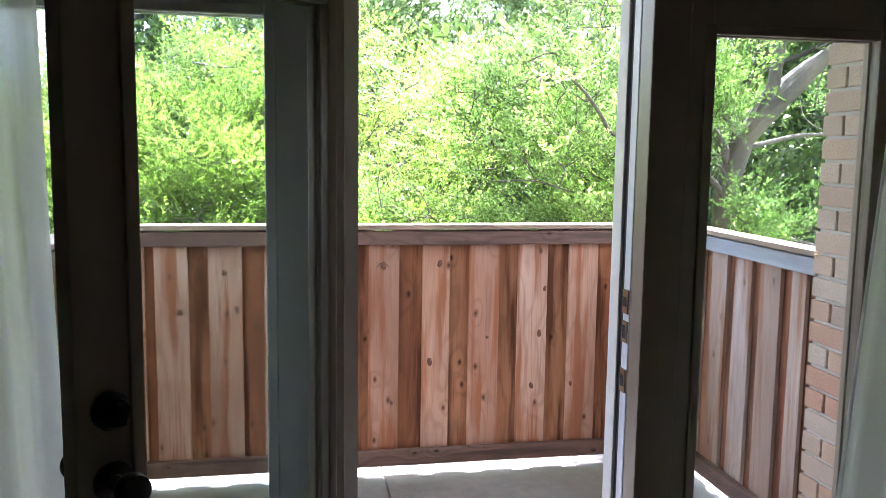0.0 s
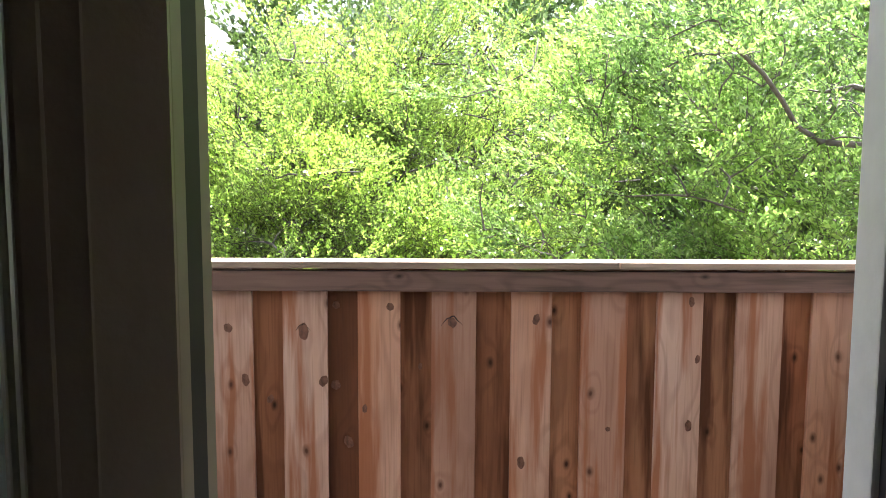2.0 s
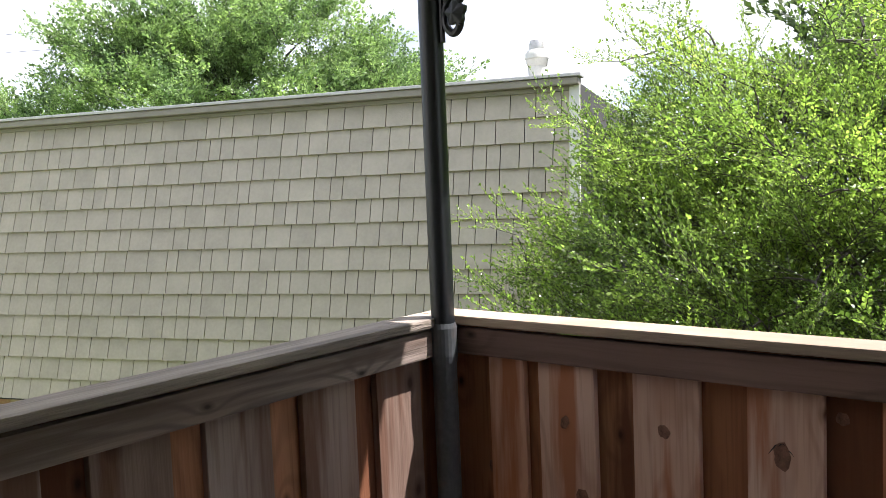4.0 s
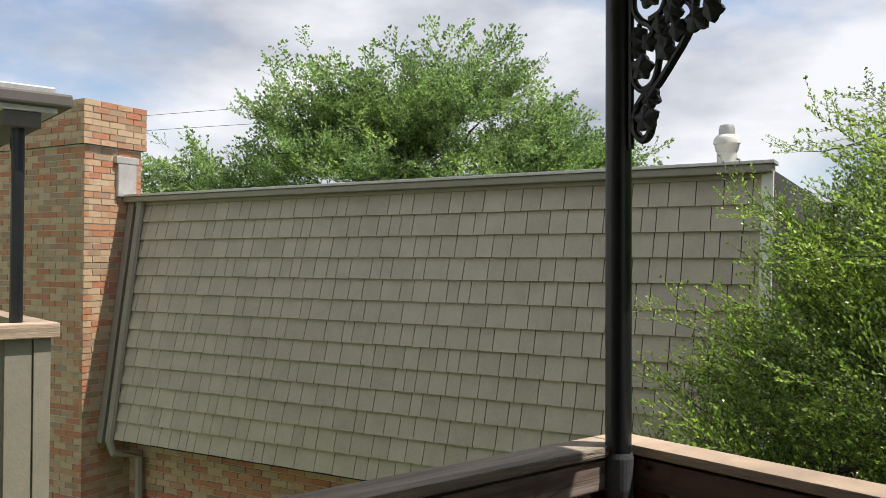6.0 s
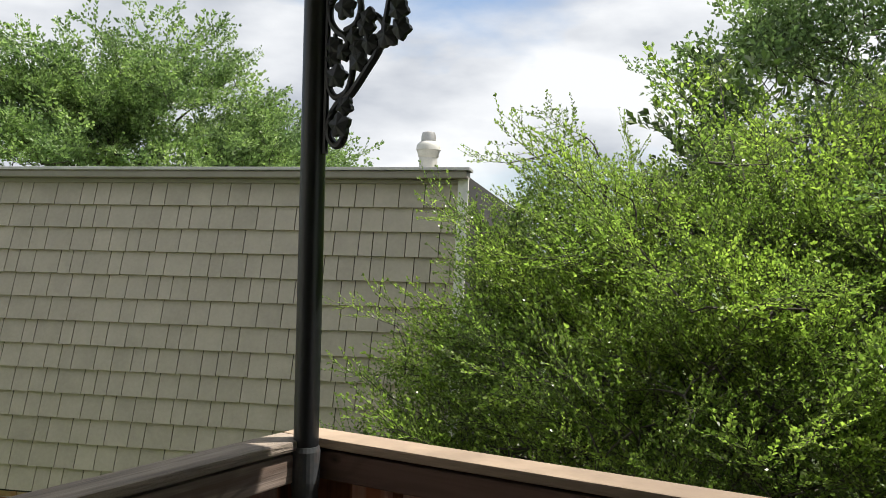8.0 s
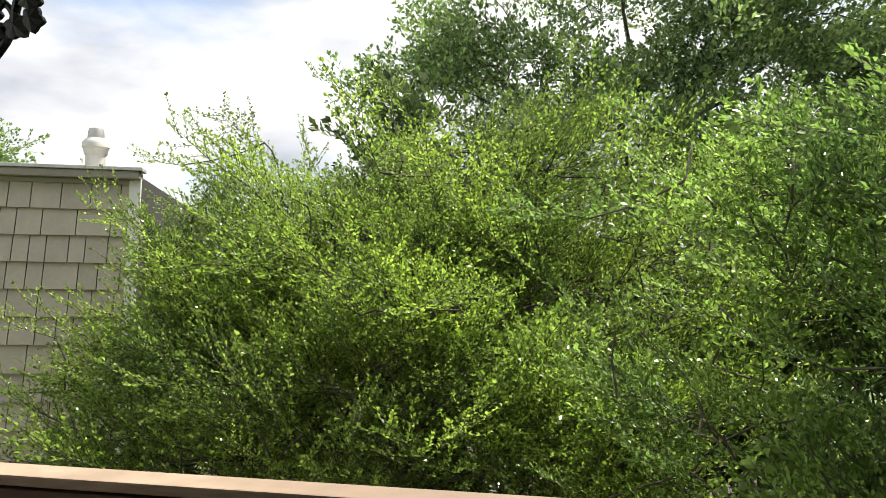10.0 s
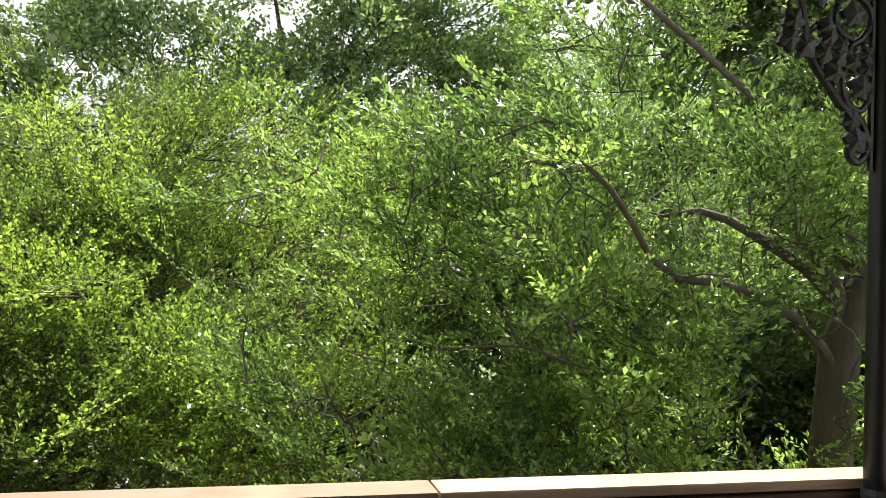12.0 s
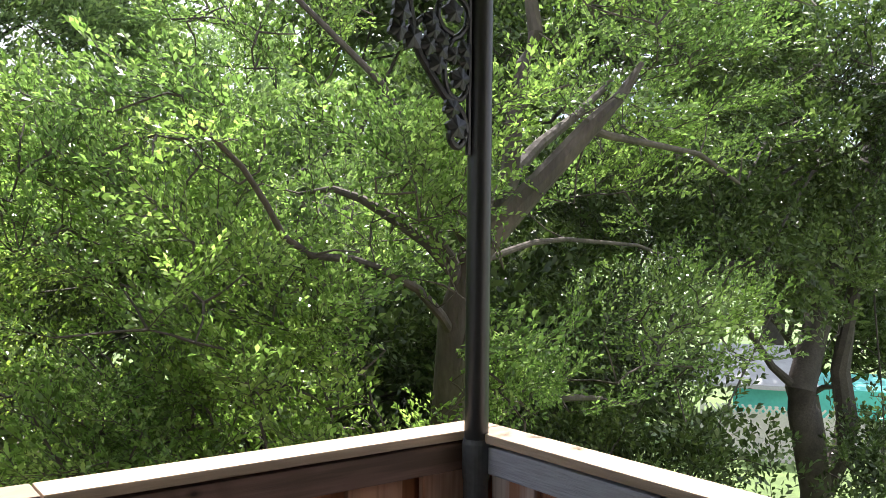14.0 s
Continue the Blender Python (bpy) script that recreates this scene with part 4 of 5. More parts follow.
structure("planting_bed", box((-9, 3.9, GZ - 0.1), (8.0, 40, GZ + 0.006)), M_SOIL, "dark leaf litter under the trees")
tree("yaupon_tree", "dense bright green small-leaved tree beyond the fence",
     ([(-0.2, 6.5, GZ - 0.05), (-0.15, 6.45, -1.8), (-0.25, 6.4, -0.9), (-0.2, 6.45, -0.2)], [0.14, 0.11, 0.095, 0.085]), [],
     [((-1.9, 6.75, 1.15), (0.85, 0.8, 0.6)), ((-1.75, 6.4, 0.35), (1.0, 0.9, 0.6)), ((-1.1, 6.6, 1.6), (1.0, 1.0, 0.8)), ((-1.0, 6.2, 0.7), (1.1, 0.9, 0.65)),
      ((-0.1, 6.2, 1.15), (1.1, 0.9, 0.8)), ((-0.3, 5.8, 0.75), (1.1, 0.7, 0.6)), ((-0.6, 5.7, 0.15), (1.2, 0.8, 0.6)), ((0.8, 5.7, 0.75), (0.9, 0.7, 0.5)), ((0.6, 5.6, 0.25), (1.0, 0.7, 0.6)),
      ((0.75, 6.7, 1.3), (1.0, 0.8, 0.65)), ((-0.1, 7.0, 1.6), (1.1, 0.9, 0.75)), ((1.5, 6.9, 1.75), (0.7, 0.5, 0.45)), ((1.3, 7.0, 0.75), (0.9, 0.5, 0.55)), ((-0.6, 6.9, 1.85), (0.9, 0.8, 0.5)), ((-1.35, 6.8, 1.7), (0.6, 0.6, 0.4)), ((-2.05, 6.6, 0.35), (0.75, 0.6, 0.5)), ((-2.1, 6.5, 0.75), (0.8, 0.6, 0.4)), ((-2.15, 6.4, 0.1), (0.8, 0.5, 0.4)), ((-2.1, 6.75, 1.45), (0.5, 0.5, 0.35)), ((-2.0, 6.3, -0.2), (0.7, 0.5, 0.4)), ((-1.5, 6.5, 1.0), (0.9, 0.7, 0.6)), ((0.2, 6.9, 2.05), (0.8, 0.6, 0.4)),
      ((-1.8, 6.3, -0.35), (0.9, 0.7, 0.6)), ((0.4, 5.5, -1.3), (0.9, 0.6, 0.6)), ((-0.7, 5.7, -1.5), (1.0, 0.7, 0.6)), ((-1.2, 5.8, -0.6), (1.2, 0.8, 0.7)), ((0.0, 5.4, -0.6), (1.0, 0.7, 0.6)), ((0.9, 5.5, -0.5), (0.9, 0.7, 0.6))],
     1500, (0.52, 13, 15, 0.0255, 0.0135, 0.8), 11, M_LEAF_A, M_DARKBARK, 0.3)

FORK = (2.6, 4.48, 1.46)
tree("holly_tree", "glossy green tree with smooth grey forking trunk",
     ([(2.7, 4.75, GZ - 0.05), (2.65, 4.7, -1.2), (2.6, 4.65, 0.2), (2.57, 4.6, 0.8), (2.55, 4.54, 1.2), FORK], [0.15, 0.115, 0.09, 0.075, 0.068, 0.066]),
     [([FORK, (2.71, 4.38, 1.63), (2.82, 4.3, 1.78), (2.94, 4.22, 1.94), (3.05, 4.17, 2.06), (3.15, 4.15, 2.2)], [0.056, 0.05, 0.044, 0.038, 0.024, 0.01]),
      ([(2.63, 4.5, 1.5), (2.8, 4.52, 1.78), (2.84, 4.53, 2.08), (2.89, 4.55, 2.22), (2.98, 4.57, 2.37), (2.96, 4.58, 2.51), (2.94, 4.6, 2.95)], [0.048, 0.04, 0.036, 0.034, 0.034, 0.028, 0.02]),
      ([(2.7, 4.52, 1.56), (2.92, 4.61, 1.81), (3.11, 4.68, 1.93), (3.38, 4.74, 2.08), (3.7, 4.8, 2.3)], [0.036, 0.032, 0.028, 0.022, 0.015]),
      ([(2.93, 4.22, 1.93), (3.05, 4.22, 1.915), (3.35, 4.25, 1.91), (3.7, 4.28, 1.9), (4.03, 4.3, 1.79)], [0.018, 0.016, 0.014, 0.012, 0.008]),
      ([(2.6, 4.6, 0.88), (2.81, 4.65, 0.87), (3.08, 4.7, 0.86), (3.37, 4.75, 0.79), (3.66, 4.8, 0.75)], [0.03, 0.026, 0.022, 0.018, 0.01]),
      ([(2.62, 4.5, 1.42), (3.02, 4.62, 1.5), (3.35, 4.75, 1.52), (4.01, 4.88, 1.5), (4.55, 5.0, 1.41)], [0.016, 0.013, 0.011, 0.009, 0.006]),
      ([(2.55, 4.54, 1.12), (2.45, 4.5, 1.22), (2.33, 4.48, 1.32), (2.17, 4.46, 1.39), (2.02, 4.43, 1.43), (1.86, 4.41, 1.44), (1.75, 4.39, 1.5), (1.68, 4.37, 1.6), (1.59, 4.34, 1.7), (1.51, 4.32, 1.76), (1.43, 4.3, 1.82)], [0.021, 0.019, 0.017, 0.015, 0.014, 0.012, 0.011, 0.01, 0.009, 0.008, 0.005]),
      ([(2.56, 4.52, 1.3), (2.51, 4.5, 1.38), (2.46, 4.6, 1.49), (2.37, 4.7, 1.58), (2.28, 4.8, 1.66), (2.21, 4.9, 1.7), (2.12, 5.0, 1.68)], [0.03, 0.028, 0.025, 0.022, 0.018, 0.013, 0.008]),
      ([(2.54, 4.5, 1.36), (2.5, 4.5, 1.43), (2.44, 4.6, 1.58), (2.41, 4.7, 1.68)], [0.024, 0.02, 0.014, 0.009]),
      ([(2.6, 4.55, 1.5), (2.3, 4.7, 2.1), (1.9, 4.8, 2.45), (1.4, 4.9, 2.7)], [0.024, 0.014, 0.01, 0.006])],
     [((1.3, 4.6, 0.75), (0.65, 0.4, 0.45)), ((1.9, 4.35, 0.95), (0.5, 0.3, 0.35)), ((1.5, 5.3, 1.4), (0.75, 0.5, 0.6)), ((1.7, 5.0, 2.3), (0.6, 0.4, 0.3)), ((2.2, 5.2, 2.7), (0.5, 0.4, 0.3)), ((1.5, 4.6, 1.8), (0.5, 0.35, 0.25)),
      # lobes at z 3.6 and 3.7 are added above view to block sun
      ((2.0, 4.5, 0.4), (0.9, 0.5, 0.55)), ((3.1, 4.4, 2.75), (0.9, 0.6, 0.55)), ((3.6, 4.3, 2.35), (0.7, 0.5, 0.4)), ((3.05, 4.0, 2.3), (0.4, 0.25, 0.25)), ((4.2, 4.9, 3.6), (0.9, 0.7, 0.4)), ((5.2, 5.3, 3.7), (0.9, 0.7, 0.4)), ((4.6, 4.4, 2.9), (0.6, 0.5, 0.35)), ((2.7, 4.1, 2.05), (0.3, 0.2, 0.2)), ((3.2, 4.2, 1.0), (0.6, 0.35, 0.25)), ((3.9, 4.5, 1.1), (0.6, 0.4, 0.3)), ((2.5, 4.2, 1.0), (0.4, 0.25, 0.2)), ((1.5, 4.4, 1.3), (0.6, 0.3, 0.35)), ((1.0, 4.9, 1.6), (0.6, 0.4, 0.5)), ((0.9, 5.0, 0.9), (0.6, 0.4, 0.5)), ((3.9, 4.7, 1.95), (0.7, 0.5, 0.5)), ((1.2, 4.8, -0.1), (0.9, 0.6, 0.7)), ((2.4, 5.6, 1.3), (0.8, 0.4, 0.9)), ((2.2, 4.35, 1.7), (0.5, 0.3, 0.3))],
     1000, (0.38, 10, 13, 0.029, 0.0138, 0.9), 23, M_LEAF_R, M_BARK, 0.2, "", 1.0, False)

tree("oak_tree", "tall dark green oak behind the smaller trees",
     ([(1.0, 14.5, GZ - 0.05), (1.0, 14.4, 0), (0.9, 14.5, 2.5)], [0.4, 0.3, 0.26]), [],
     [((-1.2, 14, 4.0), (2.0, 1.6, 1.3)), ((0.8, 14, 5.6), (2.4, 1.8, 1.5)), ((2.8, 14.2, 4.4), (2.0, 1.6, 1.4)), ((1, 13.5, 3.0), (2.6, 1.6, 1.2)), ((5, 14.5, 3.5), (2.4, 1.6, 1.6)), ((3.5, 14.5, 6.5), (2, 1.6, 1.4))],
     1350, (0.75, 9, 7, 0.086, 0.044, 1.0), 31, M_LEAF_O, M_DARKBARK, 0.3)

tree("oak_tree", "broad oak rising behind the neighbouring roof",
     ([(-15.5, 14.5, GZ - 0.05), (-15.4, 14.4, 1), (-15.5, 14.5, 3)], [0.5, 0.4, 0.3]), [],
     [((-16.9, 12.2, 4.6), (1.7, 1.8, 1.5)), ((-15.8, 13.5, 4.9), (1.8, 1.8, 1.5)), ((-14.2, 15.0, 4.7), (1.9, 2.0, 1.6)), ((-13.2, 16.3, 3.8), (1.6, 1.6, 1.1)), ((-12.6, 17.0, 3.3), (1.4, 1.4, 0.9)), ((-15.6, 13.6, 4.0), (1.7, 1.6, 1.2)), ((-16.5, 13, 3.4), (3.0, 2.4, 1.3)), ((-13.5, 15.5, 3.0), (3.0, 2.4, 1.3)), ((-19.5, 10.5, 3.2), (1.8, 1.8, 1.0))],
     1700, (0.75, 9, 8, 0.09, 0.047, 1.0), 37, M_LEAF_O, M_DARKBARK, 0.3)

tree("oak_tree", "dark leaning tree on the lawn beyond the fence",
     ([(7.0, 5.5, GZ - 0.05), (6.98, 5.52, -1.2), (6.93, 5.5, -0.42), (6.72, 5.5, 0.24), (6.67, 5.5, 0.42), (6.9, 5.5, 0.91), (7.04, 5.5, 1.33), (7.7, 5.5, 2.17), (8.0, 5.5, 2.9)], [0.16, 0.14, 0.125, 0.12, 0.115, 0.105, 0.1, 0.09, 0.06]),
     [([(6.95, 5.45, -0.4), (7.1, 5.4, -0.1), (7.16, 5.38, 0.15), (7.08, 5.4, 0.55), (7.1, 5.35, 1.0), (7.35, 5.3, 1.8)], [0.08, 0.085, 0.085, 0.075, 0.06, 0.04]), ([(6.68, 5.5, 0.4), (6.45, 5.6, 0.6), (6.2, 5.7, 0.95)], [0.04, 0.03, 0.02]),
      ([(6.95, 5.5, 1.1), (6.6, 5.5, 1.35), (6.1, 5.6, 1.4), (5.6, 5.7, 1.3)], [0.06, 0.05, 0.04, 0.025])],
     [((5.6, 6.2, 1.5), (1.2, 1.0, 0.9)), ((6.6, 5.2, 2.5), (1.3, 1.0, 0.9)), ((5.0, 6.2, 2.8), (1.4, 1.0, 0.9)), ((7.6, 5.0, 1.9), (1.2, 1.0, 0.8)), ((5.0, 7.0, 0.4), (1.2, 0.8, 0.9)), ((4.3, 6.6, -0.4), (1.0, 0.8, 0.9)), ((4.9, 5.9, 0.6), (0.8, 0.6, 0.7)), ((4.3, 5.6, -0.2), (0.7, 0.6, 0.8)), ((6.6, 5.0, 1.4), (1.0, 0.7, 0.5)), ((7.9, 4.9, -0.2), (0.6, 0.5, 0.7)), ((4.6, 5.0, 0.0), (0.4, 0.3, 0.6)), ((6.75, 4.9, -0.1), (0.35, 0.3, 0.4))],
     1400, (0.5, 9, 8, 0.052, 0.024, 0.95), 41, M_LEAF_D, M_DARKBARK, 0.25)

# tree 55: lobes at z 3.4 to 3.6 added overhead to cast shade
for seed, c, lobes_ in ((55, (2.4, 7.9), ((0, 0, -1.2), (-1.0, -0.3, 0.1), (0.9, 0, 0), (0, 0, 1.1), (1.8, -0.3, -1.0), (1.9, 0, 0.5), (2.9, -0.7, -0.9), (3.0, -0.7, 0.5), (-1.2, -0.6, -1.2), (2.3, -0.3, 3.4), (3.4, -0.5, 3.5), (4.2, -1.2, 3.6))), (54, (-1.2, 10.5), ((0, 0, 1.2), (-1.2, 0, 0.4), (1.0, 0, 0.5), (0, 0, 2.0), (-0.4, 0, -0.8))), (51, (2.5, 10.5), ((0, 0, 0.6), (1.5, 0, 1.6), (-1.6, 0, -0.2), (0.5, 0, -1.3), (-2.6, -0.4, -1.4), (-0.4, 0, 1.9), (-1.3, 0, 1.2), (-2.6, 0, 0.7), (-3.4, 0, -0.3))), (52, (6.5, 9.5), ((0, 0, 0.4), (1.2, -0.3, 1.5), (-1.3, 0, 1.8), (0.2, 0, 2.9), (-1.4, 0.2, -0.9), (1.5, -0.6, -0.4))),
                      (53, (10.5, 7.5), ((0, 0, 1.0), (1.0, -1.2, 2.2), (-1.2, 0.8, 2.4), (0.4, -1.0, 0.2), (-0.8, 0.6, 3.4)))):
    tree("shade_tree", "leafy tree, shade toned into its leaves, filling the view behind the holly",
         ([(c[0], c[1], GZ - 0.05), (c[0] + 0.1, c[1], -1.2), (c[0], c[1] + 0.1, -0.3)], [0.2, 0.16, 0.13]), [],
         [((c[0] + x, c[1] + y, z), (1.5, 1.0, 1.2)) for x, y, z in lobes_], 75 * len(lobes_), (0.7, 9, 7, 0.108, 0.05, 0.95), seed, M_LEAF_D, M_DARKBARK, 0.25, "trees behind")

for seed, c in ((61, (22.5, 15.5)), (62, (16.0, 18.0)), (63, (26.0, 10.0)), (64, (10.5, 17.0))):
    tree("distant_tree", "distant dark green tree beyond the lawn",
         ([(c[0], c[1], GZ - 0.05), (c[0] + 0.2, c[1], 0), (c[0], c[1] + 0.2, 2.0)], [0.35, 0.3, 0.22]), [],
         [((c[0] + x, c[1] + y, z), (2.6, 2.2, 1.7)) for x, y, z in ((0, 0, 3.6), (-2.2, 1.2, 2.2), (2.2, -1.2, 2.4), (0.3, 0.2, 1.0), (-0.8, 0.4, 5.2))], 280, (1.3, 8, 6, 0.26, 0.13, 1.0), seed, M_LEAF_O, M_DARKBARK, 0.25, "distant trees")

# ---- the neighbouring building ----
ND, NN = Vector((math.cos(radians(21)), math.sin(radians(21)), 0)), Vector((math.sin(radians(21)), -math.cos(radians(21)), 0))
NP = Vector((-3.62, 7.31, 0))
NL, NR = -5.72, 0.86
M_NB = Matrix(((ND.x, -NN.x, 0, NP.x), (ND.y, -NN.y, 0, NP.y), (0, 0, 1, 0), (0, 0, 0, 1)))   # x along the eave, y away from us
nb = thing("neighbour_house", "neighbouring house with greige shingled mansard roof and brick base", "house")
nb.matrix_world = M_NB
MZ0, MZ1, BATTER = -0.44, 2.14, 0.391
bm = bmesh.new()
vsb = [bm.verts.new(p) for p in ((NL, -BATTER, MZ0), (NR + 0.12, -BATTER, MZ0), (NR, 0, MZ1), (NL, 0, MZ1), (NL, 6, MZ0), (NR + 0.3, 6, MZ0), (NR, 6, MZ1), (NL, 6, MZ1))]
for f in ((0, 1, 2, 3), (1, 5, 6, 2), (4, 0, 3, 7), (5, 4, 7, 6), (3, 2, 6, 7), (1, 0, 4, 5)):
    bm.faces.new([vsb[i] for i in f])
part("roof", bm, M_UNDERLAY, nb)
SLOPE = math.hypot(BATTER, MZ1 - MZ0)
TILT_R = math.degrees(math.atan2(BATTER, MZ1 - MZ0))
EXPOSED, ROWS_S = 0.1925, 14


def on_slope(x, v):
    """The pose of a shingle whose butt lies v metres down the slope."""
    f = v / SLOPE
    return Matrix.Translation((x, -BATTER * f, MZ1 - (MZ1 - MZ0) * f)) @ pose(0, 0, 0, -TILT_R)


def wedge(w):
    """Points and faces of a shingle: butt at z = 0, thicker there."""
    e = 0.0035
    v = [(e, -0.034, 0), (w - e, -0.034, 0), (w - e, -0.004, 0.2), (e, -0.004, 0.2), (e, 0.0, 0), (w - e, 0.0, 0), (w - e, 0.0, 0.2), (e, 0.0, 0.2)]
    f = [(0, 1, 2, 3), (5, 4, 7, 6), (4, 0, 3, 7), (1, 5, 6, 2), (4, 5, 1, 0), (3, 2, 6, 7)]
    return v, f


def shingles():
    rng = random.Random(8)
    widths = (0.11, 0.13, 0.15, 0.17, 0.2, 0.23)
    shared = {}
    for w in widths:
        v, f = wedge(w)
        me = bpy.data.meshes.new("shingle")
        me.from_pydata(v, [], f)
        me.materials.append(M_SHINGLE)
        shared[w] = me
    far_v, far_f = [], []
    roof = [o for o in nb.children if o.name.startswith("roof")][0]
    near = 0
    for r in range(1, ROWS_S):
        v = 0.09 + r * EXPOSED
        x = NL + 0.12 + rng.uniform(0, 0.05)
        while x < NR - 0.03:
            w = rng.choice(widths)
            if x + w > NR + 0.02:
                w = 0.11
            m = on_slope(x, v + rng.uniform(-0.002, 0.002))
            if x > -2.55 and near < 300:
                o = new("shingle", shared[w])
                o.parent = roof
                o.matrix_local = m
                near += 1
            else:
                pv, pf = wedge(w)
                k = len(far_v)
                far_v.extend([tuple(m @ Vector(p)) for p in pv])
                far_f.extend([tuple(i + k for i in q) for q in pf])
            x += w
    me = bpy.data.meshes.new("shingle_field")
    me.from_pydata(far_v, [], far_f)
    me.materials.append(M_SHINGLE_JOINED)
    o = tagged(new("shingle_field", me), kind="stuff")
    o.parent = roof


def bricks_np(x0, x1, z0, z1, rng, ln=0.2, h=0.058, j=0.01, depth=0.05, proud=0.006):
    """Running bond on the plane y = 0, facing -y: points and faces."""
    vs, fs = [], []
    r, z = 0, z0
    while z + h < z1 + 0.02:
        x = x0 - (ln / 2 if r % 2 else 0)
        while x < x1 - 0.01:
            a, b_ = max(x, x0), min(x + ln, x1)
            if b_ - a > 0.03:
                p = proud + rng.uniform(-0.003, 0.004)
                k = len(vs)
                for yy in (-p, depth):
                    vs.extend([(a, yy, z), (b_, yy, z), (b_, yy, z + h), (a, yy, z + h)])
                fs.extend([tuple(i + k for i in q) for q in ((0, 1, 2, 3), (5, 4, 7, 6), (4, 0, 3, 7), (1, 5, 6, 2), (4, 5, 1, 0), (3, 2, 6, 7))])
            x += ln + j
        z += h + j
        r += 1
    return vs, fs


def brick_face(name, m, x0, x1, z0, z1, parent, seed):
    v, f = bricks_np(x0, x1, z0, z1, random.Random(seed))
    me = bpy.data.meshes.new(name)
    me.from_pydata([tuple(m @ Vector(p)) for p in v], [], f)
    me.materials.append(M_BRICK_FAR)
    o = tagged(new(name, me), kind="stuff")
    o.parent = parent
    return o


shingles()
base_wall = part("wall", box((NL + 0.05, -0.08, GZ), (NR, 5.9, MZ0 + 0.02)), M_MORTAR, nb, "buff brick wall under the mansard")
brick_face("brick_field", Matrix.Translation((0, -0.084, 0)), NL + 0.06, -1.2, -1.6, MZ0 - 0.03, base_wall, 3)
part("gutter", box((NL - 0.1, -0.13, MZ1 - 0.055), (NR + 0.05, 0.05, MZ1 + 0.002), 0.012), M_TRIMGREY, nb, "greige painted gutter")
part("roof_edge", box((NL - 0.12, -0.15, MZ1 + 0.003), (NR + 0.07, 0.06, MZ1 + 0.028), 0.004), M_METALGREY, nb, "pale metal drip edge")
part("fascia", box((NL + 0.0, -0.045, MZ1 - 0.09), (NR + 0.01, 0.0, MZ1 - 0.056), 0.004), M_TRIMGREY, nb)
part("rake_board", box((-0.06, -0.05, -SLOPE - 0.04), (0.03, 0.0, 0.0), 0.004), M_TRIMGREY, nb).matrix_local = on_slope(NL + 0.02, 0)
part("corner_board", box((-0.03, -0.035, -SLOPE - 0.02), (0.05, 0.0, 0.0), 0.004), M_CREAM, nb, "cream corner board").matrix_local = on_slope(NR, 0)
DSX = NL + 0.17
dsp = [on_slope(DSX, 0.0) @ Vector((0, -0.05, 0)), on_slope(DSX, SLOPE) @ Vector((0, -0.05, 0)), Vector((DSX + 0.02, -BATTER - 0.02, MZ0 - 0.12)), Vector((DSX + 0.12, -0.16, MZ0 - 0.2)), Vector((DSX + 0.12, -0.14, GZ))]
part("downspout", tube(dsp, [0.045] * 5, 8), M_TRIMGREY, nb, "greige downspout following the slope")
part("flashing", box((NL - 0.14, -0.22, MZ1 + 0.0), (NL - 0.005, 0.02, MZ1 + 0.36), 0.006), M_METALGREY, nb, "grey metal flashing beside the chimney")
part("flashing_cap", box((NL - 0.17, -0.25, MZ1 + 0.361), (NL + 0.0, 0.05, MZ1 + 0.44), 0.01), M_METALGREY, nb)
# side with a window, seen through the leaves
sw = part("side_window", box((NR + 0.06, 1.0, 0.55), (NR + 0.14, 2.1, 1.65), 0.01), M_CREAM, nb, "cream framed window in the side wall")
for y0 in (1.07, 1.6):
    part("pane", box((NR + 0.141, y0, 0.63), (NR + 0.146, y0 + 0.43, 1.57)), M_DARKGLASS, sw)

chim = thing("chimney", "tall buff and orange brick chimney with corbelled top", "chimney")
chim.matrix_world = M_NB
CX0, CX1, CY0, CY1, CZ = NL - 1.55, NL - 0.05, -0.61, 0.12, 3.17
part("core", box((CX0 + 0.006, CY0 + 0.006, GZ), (CX1 - 0.006, CY1, CZ - 0.03)), M_MORTAR, chim)
brick_face("brick_field", Matrix.Translation((0, CY0 + 0.006, 0)), CX0, CX1, -1.9, CZ - 0.5, chim, 5)
brick_face("brick_field", Matrix.Translation((CX1 - 0.006, 0, 0)) @ pose(0, 0, 0, 0, 0, 90), CY0, CY1, -1.9, CZ - 0.5, chim, 6)
part("corbel", box((CX0 - 0.03, CY0 - 0.03, CZ - 0.5), (CX1 + 0.03, CY1 + 0.03, CZ - 0.04)), M_MORTAR, chim)
brick_face("brick_field", Matrix.Translation((0, CY0 - 0.032, 0)), CX0 - 0.04, CX1 + 0.04, CZ - 0.5, CZ - 0.02, chim, 7)
brick_face("brick_field", Matrix.Translation((CX1 + 0.032, 0, 0)) @ pose(0, 0, 0, 0, 0, 90), CY0 - 0.04, CY1 + 0.04, CZ - 0.5, CZ - 0.02, chim, 8)

vent = thing("roof_vent", "white metal roof vent with louvred cap", "roof vent", at=tuple(M_NB @ Vector((NR - 0.3, 0.12, MZ1 + 0.02))))
vent.scale = (0.85, 0.85, 0.85)
part("vent_pipe", lathe([(0.085, -0.05), (0.085, 0.13), (0.095, 0.14), (0.105, 0.19)], 20), M_VENT, vent, smooth=True)
part("bowl", lathe([(0.105, 0.19), (0.115, 0.2), (0.11, 0.245), (0.085, 0.275), (0.075, 0.28)], 20), M_VENT, vent, smooth=True)
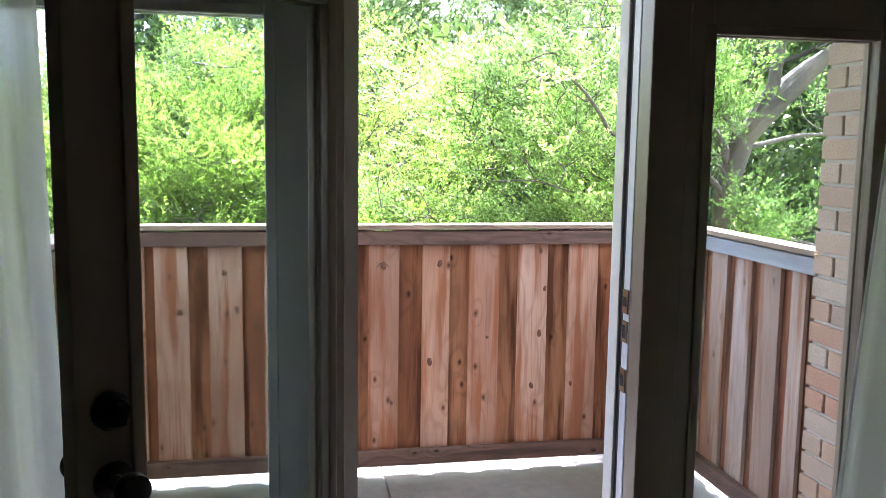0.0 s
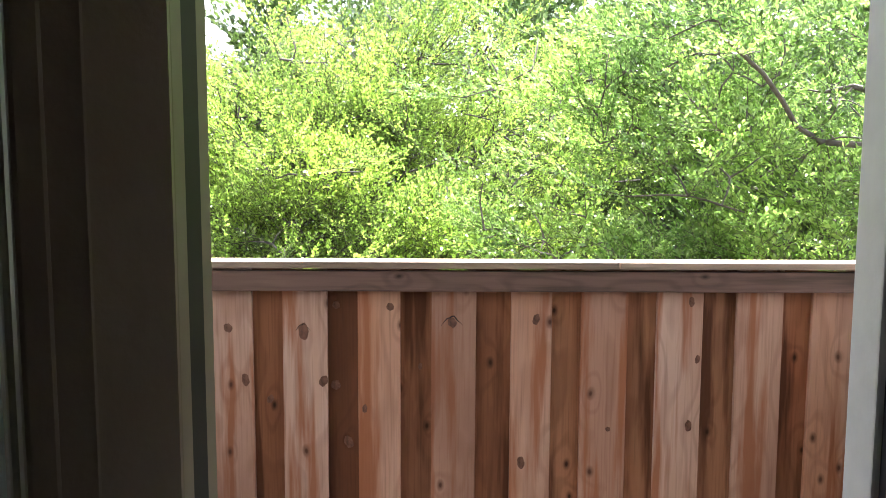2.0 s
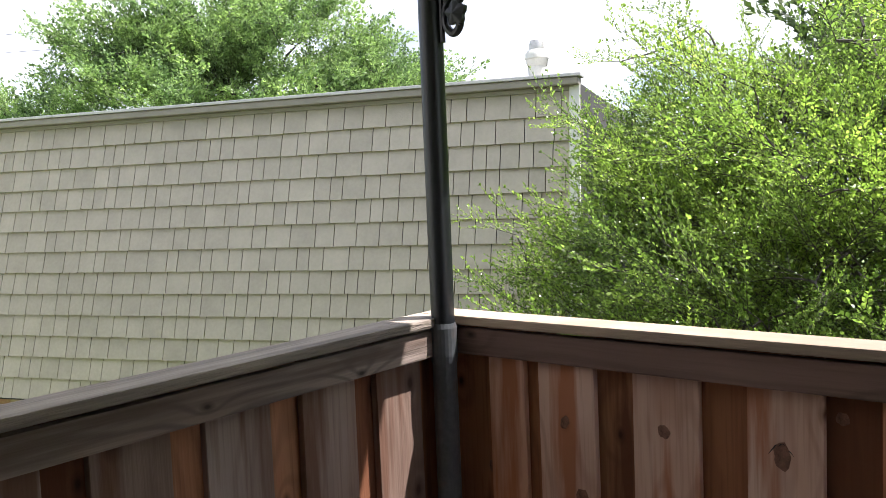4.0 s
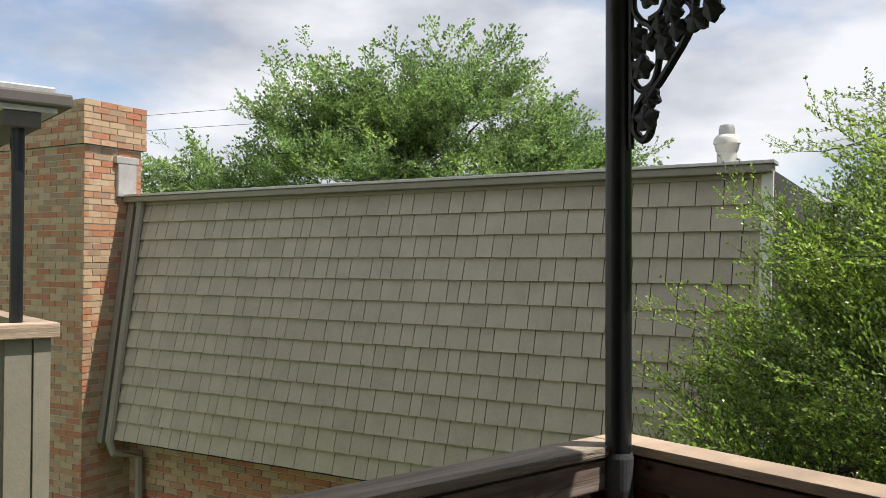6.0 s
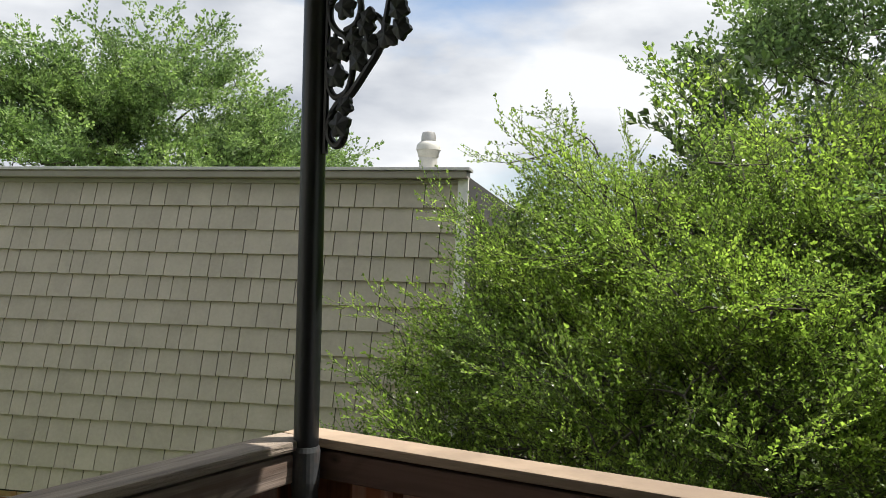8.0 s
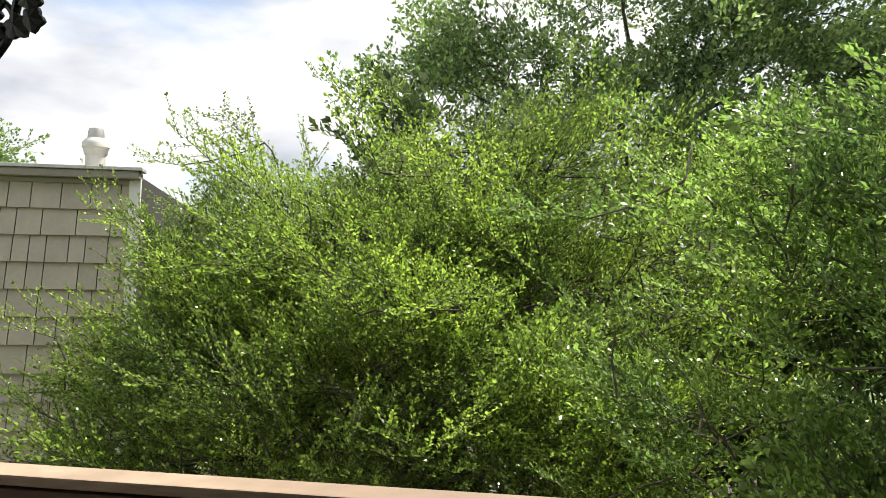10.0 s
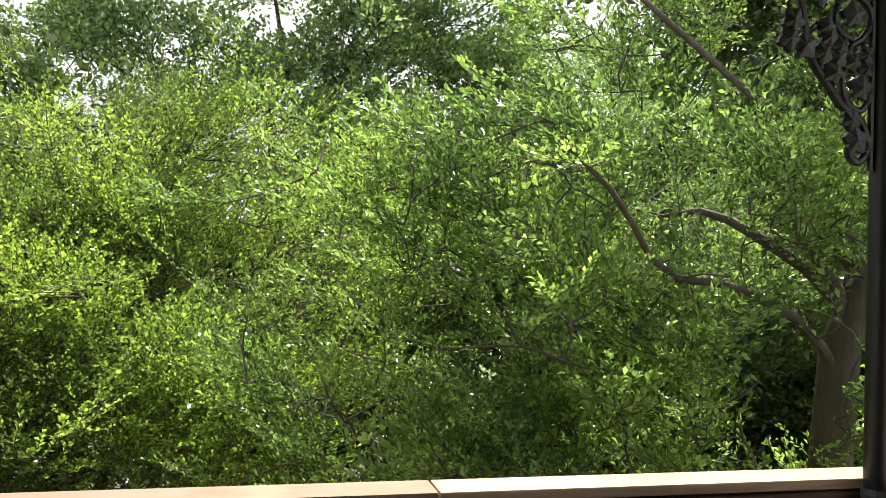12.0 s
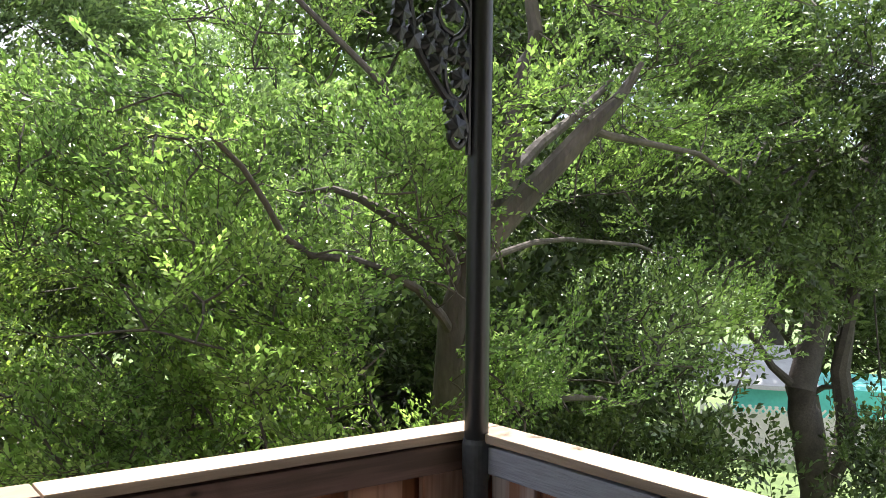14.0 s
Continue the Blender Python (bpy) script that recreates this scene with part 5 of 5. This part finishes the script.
part("cap", lathe([(0.07, 0.28), (0.068, 0.33), (0.058, 0.365), (0.03, 0.375)], 20), M_METALGREY, vent, "grey metal cap", True)

ac = thing("condenser_unit", "dark metal box standing beside the chimney", "air conditioner", at=tuple(M_NB @ Vector((NL - 0.5, -1.3, GZ))))
part("cabinet", box((-0.4, -0.4, 0), (0.4, 0.4, 1.28), 0.02), M_BLACK, ac)

# ---- the next balcony along the same house ----
nbal = thing("neighbour_balcony", "neighbouring balcony with tan board railing and dark eave", "balcony")
NX = -4.83
rail = part("railing_panel", box((NX - 0.04, 1.0, 0.0), (NX - 0.012, 3.32, 1.0)), M_PANEL, nbal)
for y in (1.2, 1.62, 2.04, 2.46, 2.82, 3.12):
    part("batten", box((NX - 0.011, y, 0.0), (NX + 0.012, y + 0.14, 1.0), 0.003), M_PANEL, rail)
part("corner_board", box((NX - 0.011, 3.27, 0.0), (NX + 0.016, 3.36, 1.0), 0.003), M_PANEL, rail)
part("front_panel", box((NX - 2.4, 3.32, 0.0), (NX - 0.013, 3.35, 1.0)), M_PANEL, nbal)
part("cap_board", box((NX - 0.1, 1.0, 1.001), (NX + 0.05, 3.4, 1.085), 0.006), M_CAP, nbal, "sunlit pale wooden cap")
part("front_cap", box((NX - 2.4, 3.26, 1.001), (NX - 0.101, 3.4, 1.085), 0.006), M_CAP, nbal)
part("slab", box((NX - 2.4, 1.0, -0.2), (NX, 3.4, -0.001)), M_CONC, nbal)
for x in (NX - 0.1, NX - 1.25):
    part("post", tube([(x, 3.2, 0.0), (x, 3.2, 2.2)], [0.036, 0.036], 14), M_BLACK, nbal, "black iron post")
brm = bmesh.new()
scroll(brm, (NX - 0.16, 3.2, 2.05), 0.07, 1.5, 0.5, 0.012)
scroll(brm, (NX - 0.2, 3.2, 2.13), 0.06, 1.5, 2.5, 0.012)
part("bracket", brm, M_BLACK, nbal)
part("beam", box((NX - 2.4, 3.1, 2.2), (NX + 0.0, 3.3, 2.29), 0.005), M_EAVE, nbal)
part("soffit", box((NX - 2.4, 1.0, 2.291), (NX + 0.02, 3.38, 2.32)), M_CEIL, nbal)
part("eave", box((NX - 2.4, 1.0, 2.321), (NX + 0.08, 3.45, 2.4), 0.015), M_EAVE, nbal, "dark painted eave fascia")
part("roof_edge", box((NX - 2.4, 1.0, 2.401), (NX - 0.02, 3.38, 2.45), 0.01), M_METALGREY, nbal, "pale metal roof edge")

plant = thing("potted_plant", "broad green leaves rising behind the neighbouring railing", "plant", at=(NX - 0.45, 2.9, 0.0))
part("pot", lathe([(0.12, 0.0), (0.16, 0.3), (0.17, 0.31), (0.17, 0.34)], 18), M_BRICK, plant, smooth=True)
for k in range(6):
    bm = bmesh.new()
    a = k * 1.05 + 0.3
    row = []
    for i in range(7):
        f = i / 6
        c = Vector((0.42 * f * math.cos(a), 0.42 * f * math.sin(a), 0.33 + 0.95 * f - 0.28 * f * f))
        w = 0.09 * math.sin(math.pi * min(0.97, 0.12 + f * 0.85))
        sd = Vector((-math.sin(a), math.cos(a), 0)) * w
        row.append([bm.verts.new(c - sd + Vector((0, 0, 0.25 * w))), bm.verts.new(c), bm.verts.new(c + sd + Vector((0, 0, 0.25 * w)))])
    for r0, r1 in zip(row, row[1:]):
        for q in (0, 1):
            bm.faces.new((r0[q], r0[q + 1], r1[q + 1], r1[q]))
    part("leaf", bm, M_LEAF_A, plant, smooth=True)

far_b = thing("apartment_building", "low beige building behind the neighbouring balcony", "building", at=(-20, 6.2, GZ))
part("wall", box((-3, -4.5, 0), (0, 1.4, 4.1)), M_PANEL, far_b)
part("parapet", box((-3, -4.6, 4.101), (0.15, 1.5, 4.4), 0.02), M_TRIMGREY, far_b)
for y0 in (-3.6, -1.6, 0.0):
    w = part("window", box((0.001, y0, 2.9), (0.06, y0 + 1.2, 3.7), 0.01), M_VENT, far_b)
    part("pane", box((0.061, y0 + 0.06, 2.96), (0.07, y0 + 1.14, 3.64)), M_DARKGLASS, w)

# ---- brick end wall of the balcony ----
bw = tagged(link_bm("wall_brick", box((FX1 - 0.044, 1.875, -0.15), (FX1 + 0.2, 2.425, 2.27)), M_MORTAR), "pinkish buff brick end wall of the balcony", "", "", "structure")


def end_wall():
    rng = random.Random(12)
    ln, h, j = 0.195, 0.063, 0.011
    meshes = {}

    def brick(l):
        if l not in meshes:
            bm = box((0, -0.008, 0), (l, 0.05, h), 0.005)
            me = bpy.data.meshes.new("brick")
            bm.to_mesh(me)
            bm.free()
            me.materials.append(M_BRICK)
            meshes[l] = me
        return meshes[l]

    z, r = -0.1, 0
    while z < 2.2:
        # side facing the balcony: runs along -y from the free end
        y = 2.435
        first = 0.095 if r % 2 else ln
        for l in (first, ln, ln, ln):
            if y - l < 1.88:
                l = 0.095
            if y - l < 1.87:
                break
            o = new("brick", brick(l))
            o.parent = bw
            o.matrix_local = pose(FX1 - 0.045 + rng.uniform(-0.002, 0.002), y, z, 0, rng.uniform(-0.4, 0.4), -90)
            y -= l + j
        z += h + j
        r += 1


end_wall()

# ---- beyond the lawn ----
shed = thing("pool_house", "small white and turquoise building with grey roof across the lawn", "building", at=(17.6, 13.0, GZ))
shed.matrix_world = pose(18.1, 12.3, GZ, 0, 0, -57)
part("wall", box((-1.2, 0, 0), (6.5, 3.0, 0.75)), M_WHITEWALL, shed)
part("panel", box((-1.2, -0.02, 0.751), (6.5, 3.0, 1.4)), M_TURQ, shed, "turquoise painted band")
bm = bmesh.new()
v = [bm.verts.new(p) for p in ((-2.2, -0.4, 1.45), (0.6, -0.4, 1.45), (0.2, 1.6, 2.15), (-1.8, 1.6, 2.15), (-2.2, -0.4, 1.35), (0.6, -0.4, 1.35), (0.2, 1.8, 2.05), (-1.8, 1.8, 2.05))]
for f in ((0, 1, 2, 3), (5, 4, 7, 6), (4, 5, 1, 0), (3, 2, 6, 7), (4, 0, 3, 7), (1, 5, 6, 2)):
    bm.faces.new([v[i] for i in f])
part("roof", bm, M_ROOFGREY, shed)
lat = thing("lattice_screen", "white crossed lattice screen standing on the lawn", "fence")
lat.matrix_world = pose(16.0, 12.6, GZ, 0, 0, -57)
for k in range(14):
    for sg in (1, -1):
        bm = box((-0.02, -0.01 * sg, -0.75), (0.02, -0.01 * sg + 0.008, 0.75))
        o = part("slat", bm, M_WHITEWALL, lat)
        o.matrix_local = pose(0.1 + 0.13 * k, 0, 0.62, 0, 40 * sg, 0)
for x in (-0.4, 2.2):
    part("post", box((x - 0.04, -0.04, 0), (x + 0.04, 0.04, 1.25), 0.005), M_WHITEWALL, lat)

# power lines behind the chimney
for z in (5.9, 5.45):
    wire = tube([(-45, 3.5, z + 1.2), (-30, 9.0, z + 0.1), (-19, 13.0, z - 0.3)], [0.007] * 3, 5)
    tagged(link_bm("power_line", wire, M_BLACK), "thin black overhead power line", "cable", "power lines")
